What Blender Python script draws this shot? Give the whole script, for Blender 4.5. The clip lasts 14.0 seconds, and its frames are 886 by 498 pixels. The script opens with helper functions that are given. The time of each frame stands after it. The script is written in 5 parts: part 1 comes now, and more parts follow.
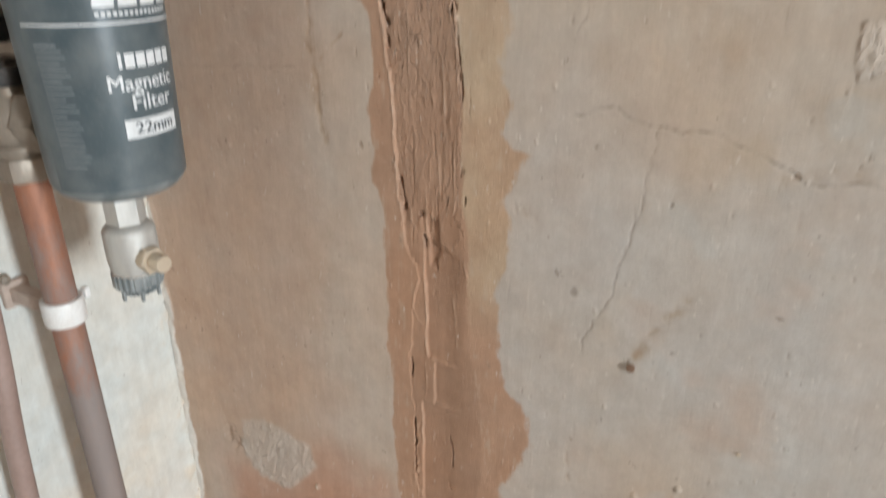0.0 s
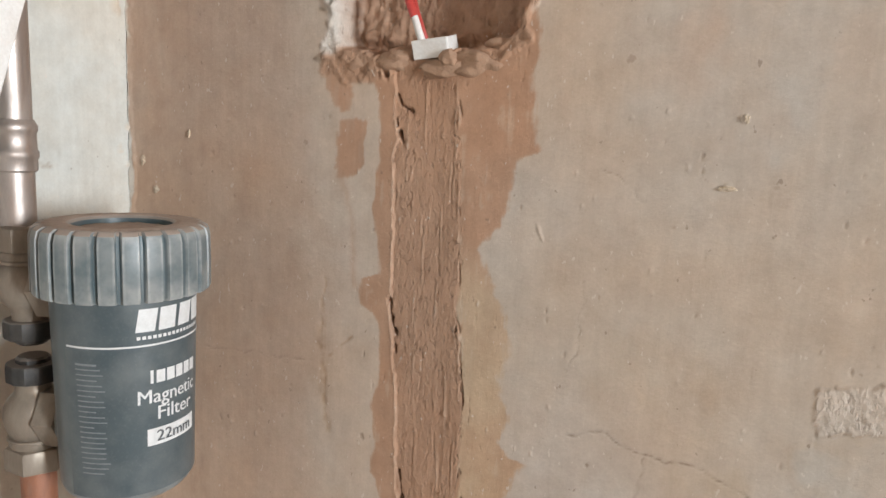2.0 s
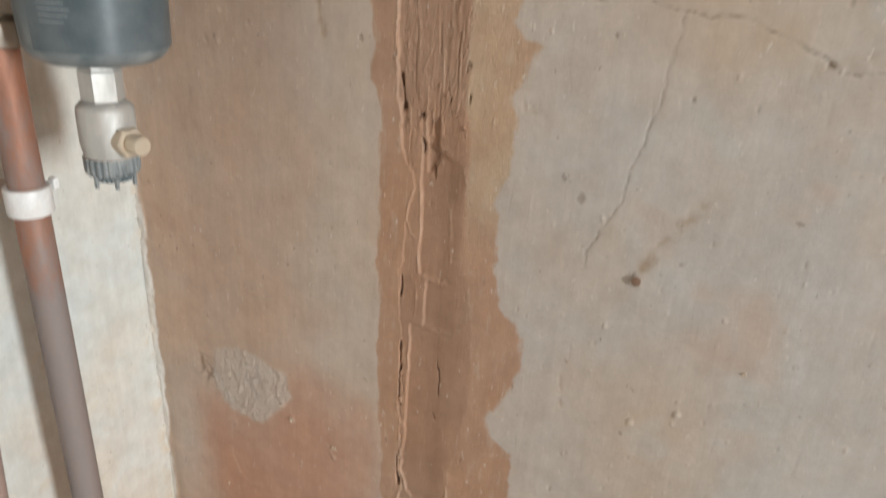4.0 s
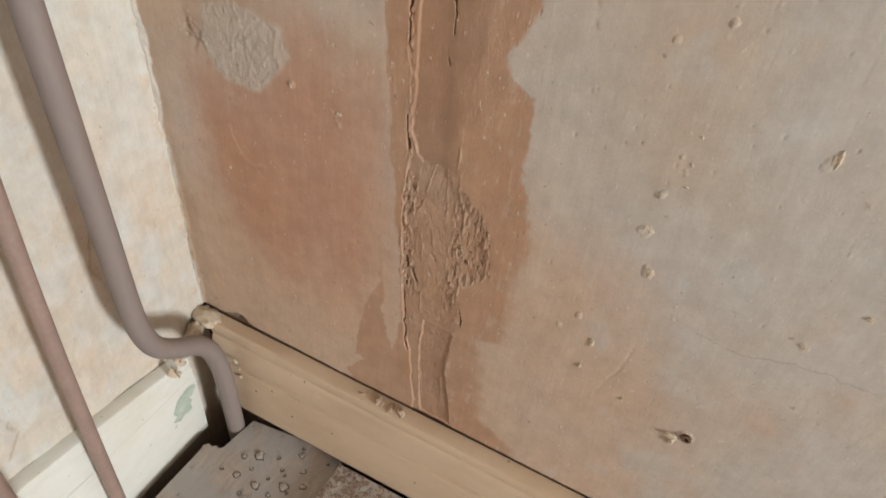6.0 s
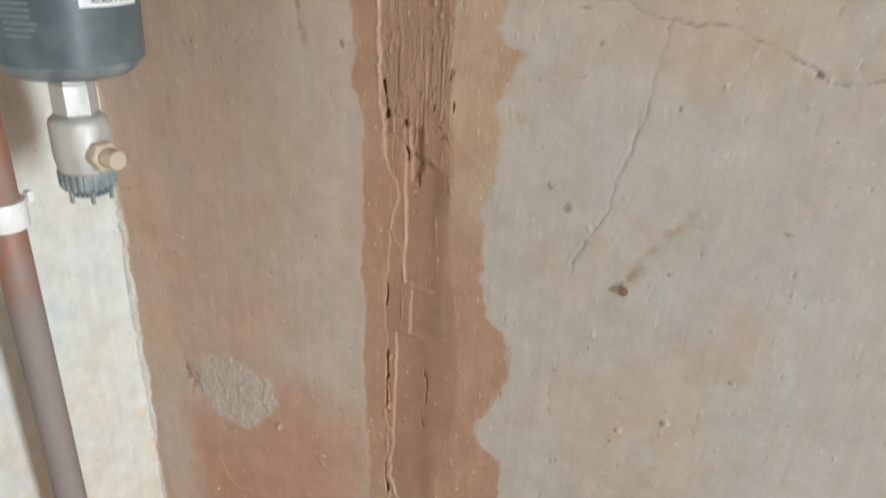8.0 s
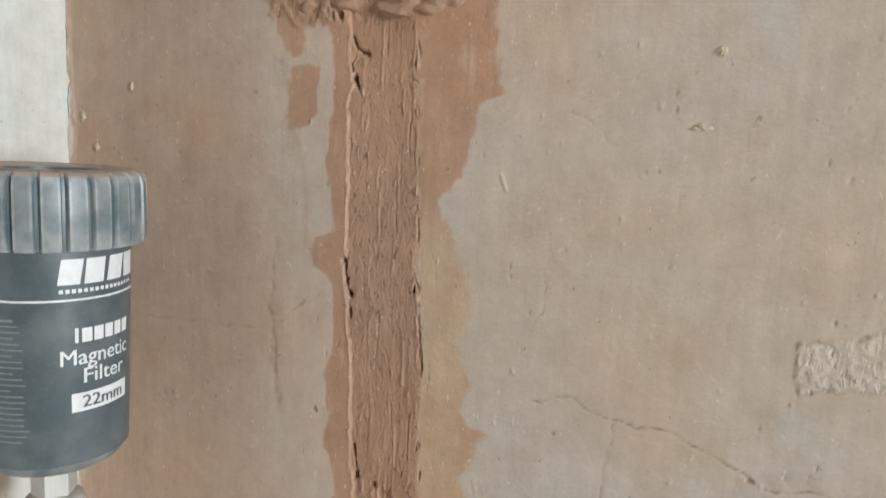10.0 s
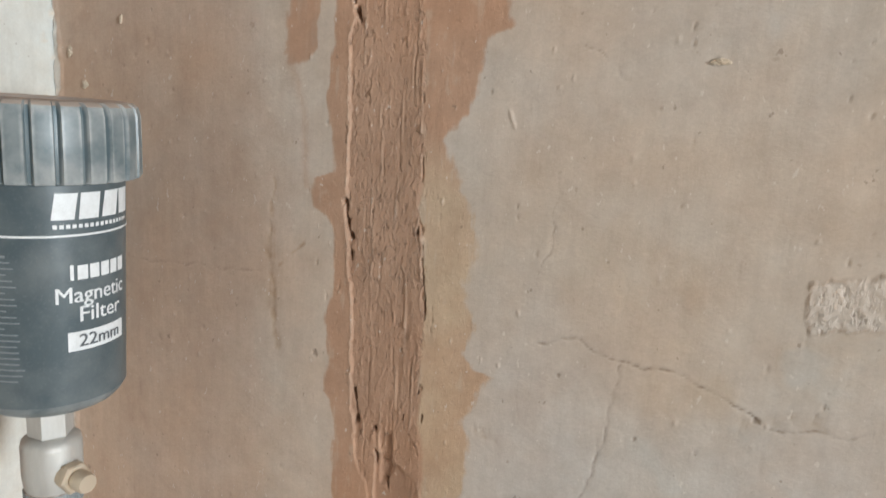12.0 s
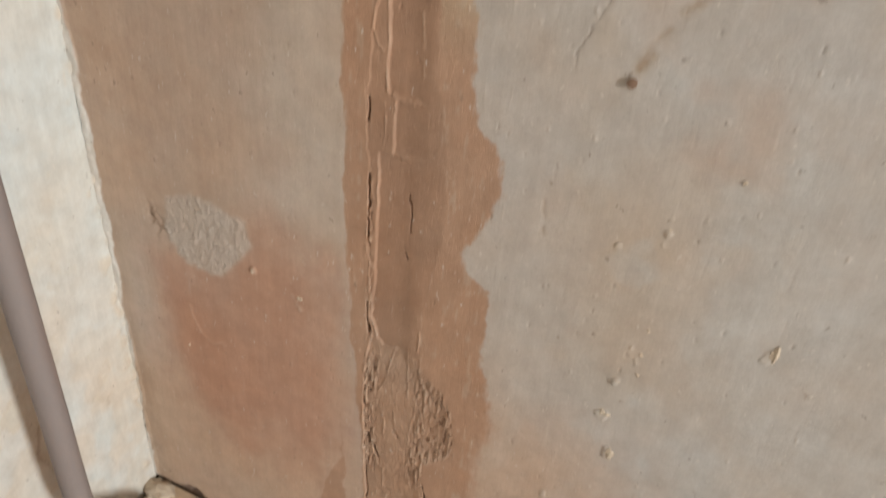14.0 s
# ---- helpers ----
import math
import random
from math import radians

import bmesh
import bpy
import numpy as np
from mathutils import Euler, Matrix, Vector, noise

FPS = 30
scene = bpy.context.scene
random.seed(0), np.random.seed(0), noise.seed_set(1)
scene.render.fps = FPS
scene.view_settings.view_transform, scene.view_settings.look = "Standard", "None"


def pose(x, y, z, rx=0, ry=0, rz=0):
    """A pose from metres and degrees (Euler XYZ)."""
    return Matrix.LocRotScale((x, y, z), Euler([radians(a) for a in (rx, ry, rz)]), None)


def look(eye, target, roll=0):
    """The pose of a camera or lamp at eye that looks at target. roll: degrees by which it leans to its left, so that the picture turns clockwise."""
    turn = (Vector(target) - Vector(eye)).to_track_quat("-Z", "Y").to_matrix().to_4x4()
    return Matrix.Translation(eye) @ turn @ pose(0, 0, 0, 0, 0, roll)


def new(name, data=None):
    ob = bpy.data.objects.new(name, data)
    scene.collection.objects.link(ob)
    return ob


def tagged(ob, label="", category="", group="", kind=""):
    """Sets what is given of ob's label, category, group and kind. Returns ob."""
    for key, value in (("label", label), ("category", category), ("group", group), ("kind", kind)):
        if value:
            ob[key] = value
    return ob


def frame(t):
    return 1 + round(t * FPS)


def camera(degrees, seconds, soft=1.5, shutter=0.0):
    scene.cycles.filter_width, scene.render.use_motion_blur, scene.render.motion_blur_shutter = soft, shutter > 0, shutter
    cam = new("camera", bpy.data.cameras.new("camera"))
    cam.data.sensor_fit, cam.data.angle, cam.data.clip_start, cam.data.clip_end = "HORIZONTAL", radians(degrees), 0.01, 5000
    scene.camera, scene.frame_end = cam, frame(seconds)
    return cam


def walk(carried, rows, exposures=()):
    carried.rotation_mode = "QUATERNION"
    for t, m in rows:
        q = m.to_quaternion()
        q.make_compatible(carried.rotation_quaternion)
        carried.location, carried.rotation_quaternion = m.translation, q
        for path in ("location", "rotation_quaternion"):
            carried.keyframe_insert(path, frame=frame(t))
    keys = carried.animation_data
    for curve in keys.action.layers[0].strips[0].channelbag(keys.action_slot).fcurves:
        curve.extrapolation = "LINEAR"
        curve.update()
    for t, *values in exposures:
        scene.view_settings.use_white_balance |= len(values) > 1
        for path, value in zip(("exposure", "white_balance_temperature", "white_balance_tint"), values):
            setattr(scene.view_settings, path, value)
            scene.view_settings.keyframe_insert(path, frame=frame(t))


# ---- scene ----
cam = camera(65.1, 14.0, shutter=0.45)
PATH = [
    (0, (0.504, -0.385, 0.97), (-0.358, 1.224, 0.152), -0.0),
    (0.5, (0.498, -0.397, 1.024), (-0.346, 1.295, 0.374), 0.9),
    (1, (0.497, -0.402, 1.043), (-0.37, 1.337, 0.57), 1.5),
    (1.5, (0.488, -0.408, 1.055), (-0.363, 1.367, 0.701), 2.5),
    (2, (0.486, -0.409, 1.059), (-0.362, 1.374, 0.736), 2.8),
    (2.5, (0.486, -0.407, 1.055), (-0.358, 1.379, 0.745), 2.9),
    (3, (0.488, -0.407, 1.045), (-0.355, 1.36, 0.637), 2.8),
    (3.5, (0.49, -0.394, 0.959), (-0.324, 1.316, 0.317), 3.0),
    (4, (0.491, -0.391, 0.905), (-0.299, 1.248, 0.075), 3.9),
    (4.2, (0.491, -0.393, 0.889), (-0.276, 1.219, -0.012), 4.3),
    (6.3, (0.494, -0.399, 0.774), (-0.109, 0.937, -0.586), 5.2),
    (6.5, (0.494, -0.399, 0.769), (-0.102, 0.93, -0.601), 5.3),
    (7, (0.496, -0.391, 0.801), (-0.15, 1.009, -0.473), 5.0),
    (7.5, (0.489, -0.381, 0.877), (-0.234, 1.165, -0.166), 4.0),
    (8, (0.488, -0.378, 0.917), (-0.269, 1.257, 0.049), 3.5),
    (8.5, (0.486, -0.379, 0.951), (-0.287, 1.308, 0.205), 3.2),
    (9, (0.492, -0.373, 0.99), (-0.313, 1.361, 0.4), 2.7),
    (9.2, (0.491, -0.376, 0.999), (-0.305, 1.381, 0.472), 2.9),
    (10.4, (0.488, -0.38, 1.026), (-0.312, 1.44, 0.77), 3.4),
    (11.3, (0.482, -0.387, 1.024), (-0.271, 1.447, 0.763), 4.5),
    (11.5, (0.478, -0.384, 1.023), (-0.259, 1.447, 0.699), 4.0),
    (12, (0.475, -0.377, 1.008), (-0.266, 1.435, 0.601), 4.0),
    (12.5, (0.476, -0.378, 0.987), (-0.256, 1.414, 0.482), 3.7),
    (13, (0.483, -0.376, 0.926), (-0.235, 1.356, 0.228), 3.7),
    (13.5, (0.482, -0.379, 0.881), (-0.173, 1.28, -0.021), 4.8),
    (14, (0.482, -0.382, 0.836), (-0.138, 1.198, -0.222), 5.3),
]
# the clip's camera shifts its white balance and exposure a little as it tilts: seconds, stops, kelvin, tint
TONE = [(0, -0.02, 5950, 6), (1, -0.02, 6080, 8), (2, 0.0, 6180, 9), (3, 0.0, 6120, 8), (4, -0.07, 6120, 7), (6.5, -0.1, 6430, 9), (7, -0.04, 6330, 8), (7.5, 0.06, 6100, 6),
        (8.5, 0.03, 5820, 4), (9, 0.0, 5850, 4), (11.5, 0.0, 6050, 7), (12.5, 0.02, 5820, 4), (13, -0.03, 5920, 5), (14, -0.09, 6350, 8)]
walk(cam, [(t, look(eye, target, roll)) for t, eye, target, roll in PATH], TONE)

# ---- world and light ----
world = bpy.data.worlds.new("sky")
scene.world = world
world.use_nodes = True
wn = world.node_tree
sky = wn.nodes.new("ShaderNodeTexSky")
sky.sky_type, sky.sun_disc = "NISHITA", False
sky.sun_elevation, sky.sun_rotation = radians(38), radians(95)
wn.links.new(sky.outputs[0], wn.nodes["Background"].inputs[0])
wn.nodes["Background"].inputs[1].default_value = 0.12

UNIT = 1.16  # metres for each unit of the plan below
ROOM_X, ROOM_Y, ROOM_Z = 5.2, -3.3, 2.1
WIN = (-2.10, -1.40, 0.60, 1.95)  # window opening in the east wall: y from, y to, z from, z to


def daylight(name, power, size_x, size_y, where, target, colour):
    data = bpy.data.lights.new(name, "AREA")
    data.shape, data.size, data.size_y, data.energy, data.color = "RECTANGLE", UNIT * size_x, UNIT * size_y, power, colour
    ob = new(name, data)
    ob.matrix_world = look(UNIT * Vector(where), UNIT * Vector(target))
    return ob


daylight("window_daylight", 362.0, WIN[1] - WIN[0] - 0.1, WIN[3] - WIN[2] - 0.1,
         (ROOM_X + 0.05, (WIN[0] + WIN[1]) / 2, (WIN[2] + WIN[3]) / 2), (0, (WIN[0] + WIN[1]) / 2, (WIN[2] + WIN[3]) / 2), (0.96, 0.99, 1.0))

# ---- noise for relief and stains ----


def vnoise(u, v, seed):
    """Smooth value noise, about -1 to 1, one cell per unit."""
    rng = np.random.RandomState(seed)
    lattice = rng.rand(256, 256) * 2 - 1
    iu, iv = np.floor(u).astype(int), np.floor(v).astype(int)
    fu, fv = u - iu, v - iv
    fu, fv = fu * fu * (3 - 2 * fu), fv * fv * (3 - 2 * fv)
    a, b = lattice[iu % 256, iv % 256], lattice[(iu + 1) % 256, iv % 256]
    c, d = lattice[iu % 256, (iv + 1) % 256], lattice[(iu + 1) % 256, (iv + 1) % 256]
    return (a * (1 - fu) + b * fu) * (1 - fv) + (c * (1 - fu) + d * fu) * fv


def fbm(u, v, su, sv, seed, octaves=4):
    total, gain = 0, 1.0
    for k in range(octaves):
        a, b = u / su * 2**k, v / sv * 2**k
        if su == sv:
            c, d = math.cos(1.1 * k + .5), math.sin(1.1 * k + .5)
            a, b = a * c - b * d, a * d + b * c
        total = total + gain * vnoise(a + 17.3 * k, b + 5.1 * k, seed + k)
        gain *= 0.5
    return total / 1.6


def step(edge0, edge1, x):
    f = np.clip((x - edge0) / (edge1 - edge0), 0, 1)
    return f * f * (3 - 2 * f)


def bump_at(u, v, cu, cv, ru, rv=None):
    return np.exp(-(((u - cu) / ru) ** 2 + ((v - cv) / (rv or ru)) ** 2))


def in_shape(u, v, pts):
    """Which of the places lie within a closed outline."""
    inside = np.zeros(u.shape, bool)
    for (ax, ay), (bx, by) in zip(pts, pts[1:] + pts[:1]):
        if ay != by:
            inside ^= ((ay > v) != (by > v)) & (u < (bx - ax) * (v - ay) / (by - ay) + ax)
    return inside.astype(float)


def soften(m, times=1):
    for _ in range(times):
        p = np.pad(m, 1, mode="edge")
        m = (p[:-2, 1:-1] + p[2:, 1:-1] + p[1:-1, :-2] + p[1:-1, 2:] + 2 * m) / 6
    return m


def line_gap(u, v, pts):
    """The distance to a bent line."""
    best = np.full(u.shape, 9.0)
    for (ax, ay), (bx, by) in zip(pts, pts[1:]):
        dx, dy = bx - ax, by - ay
        f = np.clip(((u - ax) * dx + (v - ay) * dy) / (dx * dx + dy * dy), 0, 1)
        best = np.minimum(best, np.hypot(u - ax - f * dx, v - ay - f * dy))
    return best


def mix(a, b, m):
    return a * (1 - m[..., None]) + np.array(b) * m[..., None]


# ---- materials ----


def material(name, build):
    mat = bpy.data.materials.new(name)
    mat.use_nodes = True
    nt = mat.node_tree
    build(nt, nt.nodes["Principled BSDF"])
    return mat


def node(nt, kind, **values):
    n = nt.nodes.new(kind)
    for key, value in values.items():
        n.inputs[key.replace("_", " ")].default_value = value
    return n


def coords(nt):
    return nt.nodes.new("ShaderNodeTexCoord").outputs["Object"]


def noise_tex(nt, scale, detail=5.0, rough=0.6, stretch=None):
    n = node(nt, "ShaderNodeTexNoise", Scale=scale, Detail=detail, Roughness=rough)
    src = nt.nodes.new("ShaderNodeNewGeometry").outputs["Position"]
    m = nt.nodes.new("ShaderNodeMapping")
    m.inputs["Scale"].default_value = stretch or (1, 1, 1)
    nt.links.new(src, m.inputs["Vector"])
    r = nt.nodes.new("ShaderNodeMapping")  # turned off the axes, so that no lattice shows on flat walls
    r.inputs["Rotation"].default_value, r.inputs["Location"].default_value = (0.55, 0.83, 0.37), (3.1, 1.7, 5.3)
    nt.links.new(m.outputs["Vector"], r.inputs["Vector"])
    src = r.outputs["Vector"]
    nt.links.new(src, n.inputs["Vector"])
    return n.outputs["Fac"]


def ramp(nt, fac, stops):
    r = nt.nodes.new("ShaderNodeValToRGB")
    el = r.color_ramp.elements
    while len(el) < len(stops):
        el.new(0.5)
    for e, (at, colour) in zip(el, stops):
        e.position, e.color = at, (*colour, 1) if len(colour) == 3 else colour
    nt.links.new(fac, r.inputs["Fac"])
    return r.outputs["Color"]


def blend(nt, a, b, fac, mode="MIX"):
    m = nt.nodes.new("ShaderNodeMix")
    m.data_type, m.blend_type = "RGBA", mode
    for value, sock in ((a, m.inputs[6]), (b, m.inputs[7]), (fac, m.inputs[0])):
        if isinstance(value, (tuple, float, int)):
            sock.default_value = (*value, 1) if isinstance(value, tuple) else value
        else:
            nt.links.new(value, sock)
    return m.outputs[2]


def bump(nt, bsdf, heights):
    """heights: (socket, distance in metres) laid over one another."""
    last = None
    for sock, dist in heights:
        b = nt.nodes.new("ShaderNodeBump")
        b.inputs["Distance"].default_value, b.inputs["Strength"].default_value = dist, 1.0
        nt.links.new(sock, b.inputs["Height"])
        if last:
            nt.links.new(last, b.inputs["Normal"])
        last = b.outputs["Normal"]
    nt.links.new(last, bsdf.inputs["Normal"])


def invert(nt, sock):
    m = nt.nodes.new("ShaderNodeMath")
    m.operation, m.inputs[0].default_value = "SUBTRACT", 1.0
    nt.links.new(sock, m.inputs[1])
    return m.outputs[0]


def times(nt, a, b):
    m = nt.nodes.new("ShaderNodeMath")
    m.operation = "MULTIPLY"
    nt.links.new(a, m.inputs[0])
    nt.links.new(b, m.inputs[1])
    return m.outputs[0]


def plaster(nt, bsdf):
    at = nt.nodes.new("ShaderNodeAttribute")
    at.attribute_name = "tint"
    fine = noise_tex(nt, 520, 7, 0.7)
    mid = noise_tex(nt, 46, 8, 0.68)
    cloud = noise_tex(nt, 9, 6, 0.6)
    streak = noise_tex(nt, 150, 6, 0.65, (1.0, 1.0, 0.10))
    c = blend(nt, at.outputs["Color"], ramp(nt, fine, [(0.32, (0.88, 0.87, 0.86)), (0.68, (1.08, 1.08, 1.08))]), 0.4, "MULTIPLY")
    c = blend(nt, c, ramp(nt, mid, [(0.34, (0.87, 0.85, 0.83)), (0.66, (1.08, 1.085, 1.09))]), 0.75, "MULTIPLY")
    c = blend(nt, c, ramp(nt, cloud, [(0.36, (1.02, 0.95, 0.89)), (0.62, (0.99, 1.02, 1.05))]), 0.8, "MULTIPLY")
    c = blend(nt, c, ramp(nt, streak, [(0.36, (0.93, 0.92, 0.91)), (0.64, (1.05, 1.05, 1.05))]), 0.6, "MULTIPLY")
    for size, cut, colour, amount in ((170, 0.275, (0.20, 0.14, 0.10), 0.5), (75, 0.26, (0.30, 0.21, 0.15), 0.5), (210, 0.30, (0.66, 0.60, 0.53), 0.55)):
        warp = noise_tex(nt, size, 2.2 if size > 100 else 3.0, 0.55, (1.0, 1.0, 0.8) if size != 210 else (1.3, 1.3, 0.7))
        speck = ramp(nt, warp, [(cut - 0.03, (amount,) * 3), (cut + 0.01, (0, 0, 0))])
        c = blend(nt, c, colour, speck)
    # crumbly mud and scraped patches, where the mesh's alpha says so
    crumbs = noise_tex(nt, 470, 4, 0.62, (1.0, 1.0, 0.5))
    pits = noise_tex(nt, 300, 3, 0.6, (1.0, 1.0, 0.5))
    up = ramp(nt, crumbs, [(0.50, (0, 0, 0)), (0.66, (1, 1, 1))])
    down = ramp(nt, pits, [(0.32, (0, 0, 0)), (0.42, (1, 1, 1))])
    relief = blend(nt, blend(nt, up, down, 0.55), (0.5, 0.5, 0.5), invert(nt, at.outputs["Alpha"]))
    c = blend(nt, c, (0.19, 0.115, 0.075), times(nt, at.outputs["Alpha"], ramp(nt, pits, [(0.30, (0.75,) * 3), (0.37, (0, 0, 0))])))
    c = blend(nt, c, (0.58, 0.45, 0.34), times(nt, at.outputs["Alpha"], ramp(nt, crumbs, [(0.60, (0, 0, 0)), (0.74, (0.22,) * 3)])))
    nt.links.new(c, bsdf.inputs["Base Color"])
    bsdf.inputs["Roughness"].default_value = 0.8
    grain = noise_tex(nt, 210, 5, 0.62, (1.0, 1.0, 0.7))
    bump(nt, bsdf, [(streak, 0.00012), (mid, 0.00045), (grain, 0.00016), (fine, 0.00012), (relief, 0.0015)])


def painted(base, dark, rough=0.5, size=40.0, depth=0.0005):
    def build(nt, bsdf):
        c = blend(nt, base, dark, ramp(nt, noise_tex(nt, size, 6, 0.65), [(0.42, (0, 0, 0)), (0.78, (0.8, 0.8, 0.8))]))
        c = blend(nt, c, ramp(nt, noise_tex(nt, size * 9, 4, 0.6), [(0.3, (0.85, 0.84, 0.82)), (0.7, (1.06, 1.06, 1.06))]), 0.6, "MULTIPLY")
        nt.links.new(c, bsdf.inputs["Base Color"])
        bsdf.inputs["Roughness"].default_value = rough
        bump(nt, bsdf, [(noise_tex(nt, size * 1.5, 4, 0.5), depth * 2), (noise_tex(nt, size * 10, 3, 0.5), depth * 0.3)])
    return build


def metal(base, dull, rough=0.38, dusty=0.5, size=45.0, metallic=0.85):
    """Metal under patches of dull tarnish and dust."""
    def build(nt, bsdf):
        m = ramp(nt, noise_tex(nt, size, 7, 0.7, (1, 1, 0.3)), [(0.62 - dusty * 0.5, (0, 0, 0)), (0.95 - dusty * 0.5, (1, 1, 1))])
        nt.links.new(blend(nt, base, dull, m), bsdf.inputs["Base Color"])
        nt.links.new(ramp(nt, m, [(0, (metallic,) * 3), (1, (0.12,) * 3)]), bsdf.inputs["Metallic"])
        nt.links.new(ramp(nt, m, [(0, (rough,) * 3), (1, (0.8,) * 3)]), bsdf.inputs["Roughness"])
        bump(nt, bsdf, [(noise_tex(nt, 300, 4, 0.6), 0.00012)])
    return build


def plastic(base, dust, rough=0.5, amount=0.5, wear=0.75, settle=0.85):
    """Plastic with a film of building dust, thicker in patches."""
    def build(nt, bsdf):
        film = ramp(nt, noise_tex(nt, 30, 5, 0.58), [(0.40, (0, 0, 0)), (0.66, (amount,) * 3)])
        grit = ramp(nt, noise_tex(nt, 700, 3, 0.6), [(0.55, (0, 0, 0)), (0.78, (0.25,) * 3)])
        c = blend(nt, blend(nt, base, dust, film), dust, grit)
        geo = nt.nodes.new("ShaderNodeNewGeometry")
        rubbed = ramp(nt, geo.outputs["Pointiness"], [(0.505, (0, 0, 0)), (0.545, (wear,) * 3)])
        c = blend(nt, c, (0.36, 0.37, 0.36), times(nt, rubbed, ramp(nt, noise_tex(nt, 60, 5, 0.6), [(0.35, (0.25,) * 3), (0.6, (1, 1, 1))])))
        xyz = nt.nodes.new("ShaderNodeSeparateXYZ")
        nt.links.new(geo.outputs["Normal"], xyz.inputs[0])
        settled = ramp(nt, xyz.outputs["Z"], [(0.25, (0, 0, 0)), (0.85, (settle,) * 3)])
        c = blend(nt, c, (0.42, 0.345, 0.29), settled)
        nt.links.new(c, bsdf.inputs["Base Color"])
        bsdf.inputs["Roughness"].default_value = rough
        bump(nt, bsdf, [(noise_tex(nt, 500, 3, 0.6), 0.00006)])
    return build


def board_wood(nt, bsdf):
    info = nt.nodes.new("ShaderNodeObjectInfo")
    grain = noise_tex(nt, 34, 9, 0.75, (3.2, 0.7, 1.0))
    stain = noise_tex(nt, 13, 7, 0.68)
    c = ramp(nt, grain, [(0.3, (0.33, 0.27, 0.22)), (0.55, (0.48, 0.41, 0.35)), (0.75, (0.60, 0.54, 0.48))])
    c = blend(nt, c, (0.42, 0.41, 0.40), ramp(nt, stain, [(0.40, (0, 0, 0)), (0.56, (0.85,) * 3)]))
    c = blend(nt, c, (0.13, 0.09, 0.07), ramp(nt, noise_tex(nt, 55, 6, 0.7), [(0.60, (0, 0, 0)), (0.70, (0.7,) * 3)]))
    c = blend(nt, c, (0.50, 0.43, 0.36), ramp(nt, noise_tex(nt, 70, 6, 0.7), [(0.55, (0, 0, 0)), (0.72, (0.8,) * 3)]))
    c = blend(nt, c, (0.55, 0.5, 0.45), blend(nt, (0.0, 0.0, 0.0), (0.35, 0.35, 0.35), info.outputs["Random"]))
    nt.links.new(c, bsdf.inputs["Base Color"])
    bsdf.inputs["Roughness"].default_value = 0.85
    bump(nt, bsdf, [(grain, 0.0010), (noise_tex(nt, 160, 5, 0.65), 0.0012)])


def skirting_paint(base, grime):
    def build(nt, bsdf):
        c = blend(nt, base, grime, ramp(nt, noise_tex(nt, 24, 6, 0.6, (0.5, 0.5, 1)), [(0.4, (0, 0, 0)), (0.8, (0.75,) * 3)]))
        c = blend(nt, c, (0.20, 0.13, 0.09), ramp(nt, noise_tex(nt, 130, 3, 0.5), [(0.72, (0, 0, 0)), (0.77, (0.7,) * 3)]))
        c = blend(nt, c, (0.70, 0.62, 0.52), ramp(nt, noise_tex(nt, 95, 5, 0.6, (0.35, 0.35, 1)), [(0.62, (0, 0, 0)), (0.72, (0.35,) * 3)]))
        nt.links.new(c, bsdf.inputs["Base Color"])
        bsdf.inputs["Roughness"].default_value = 0.36
        bump(nt, bsdf, [(noise_tex(nt, 55, 4, 0.55), 0.0008), (noise_tex(nt, 300, 3, 0.5), 0.00012)])
    return build


PLASTER = material("plaster", plaster)
SKIRT_CREAM = material("cream_gloss", skirting_paint((0.62, 0.475, 0.335), (0.50, 0.36, 0.24)))
SKIRT_WHITE = material("white_gloss", skirting_paint((0.74, 0.745, 0.69), (0.64, 0.60, 0.50)))
VERDIGRIS = material("green_old_paint", painted((0.43, 0.51, 0.43), (0.64, 0.64, 0.56), 0.5, 75))


def dusted_copper(nt, bsdf):
    metal((0.50, 0.225, 0.13), (0.27, 0.125, 0.08), 0.38, 0.60)(nt, bsdf)
    pos = nt.nodes.new("ShaderNodeNewGeometry").outputs["Position"]
    xyz = nt.nodes.new("ShaderNodeSeparateXYZ")
    nt.links.new(pos, xyz.inputs[0])
    add = nt.nodes.new("ShaderNodeMath")
    add.operation = "MULTIPLY_ADD"
    nt.links.new(noise_tex(nt, 28, 7, 0.7, (1, 1, 0.4)), add.inputs[0])
    add.inputs[1].default_value = 0.9
    nt.links.new(xyz.outputs["Z"], add.inputs[2])
    rise = nt.nodes.new("ShaderNodeMapRange")
    rise.inputs[1].default_value, rise.inputs[2].default_value = 1.12, 1.30
    nt.links.new(add.outputs[0], rise.inputs[0])
    dust = ramp(nt, rise.outputs[0], [(0.0, (0.92,) * 3), (1.0, (0.10,) * 3)])
    colour = bsdf.inputs["Base Color"].links[0].from_socket
    nt.links.new(blend(nt, colour, (0.235, 0.205, 0.19), dust), bsdf.inputs["Base Color"])
    sheen = bsdf.inputs["Metallic"].links[0].from_socket
    nt.links.new(blend(nt, sheen, (0.0, 0.0, 0.0), dust), bsdf.inputs["Metallic"])


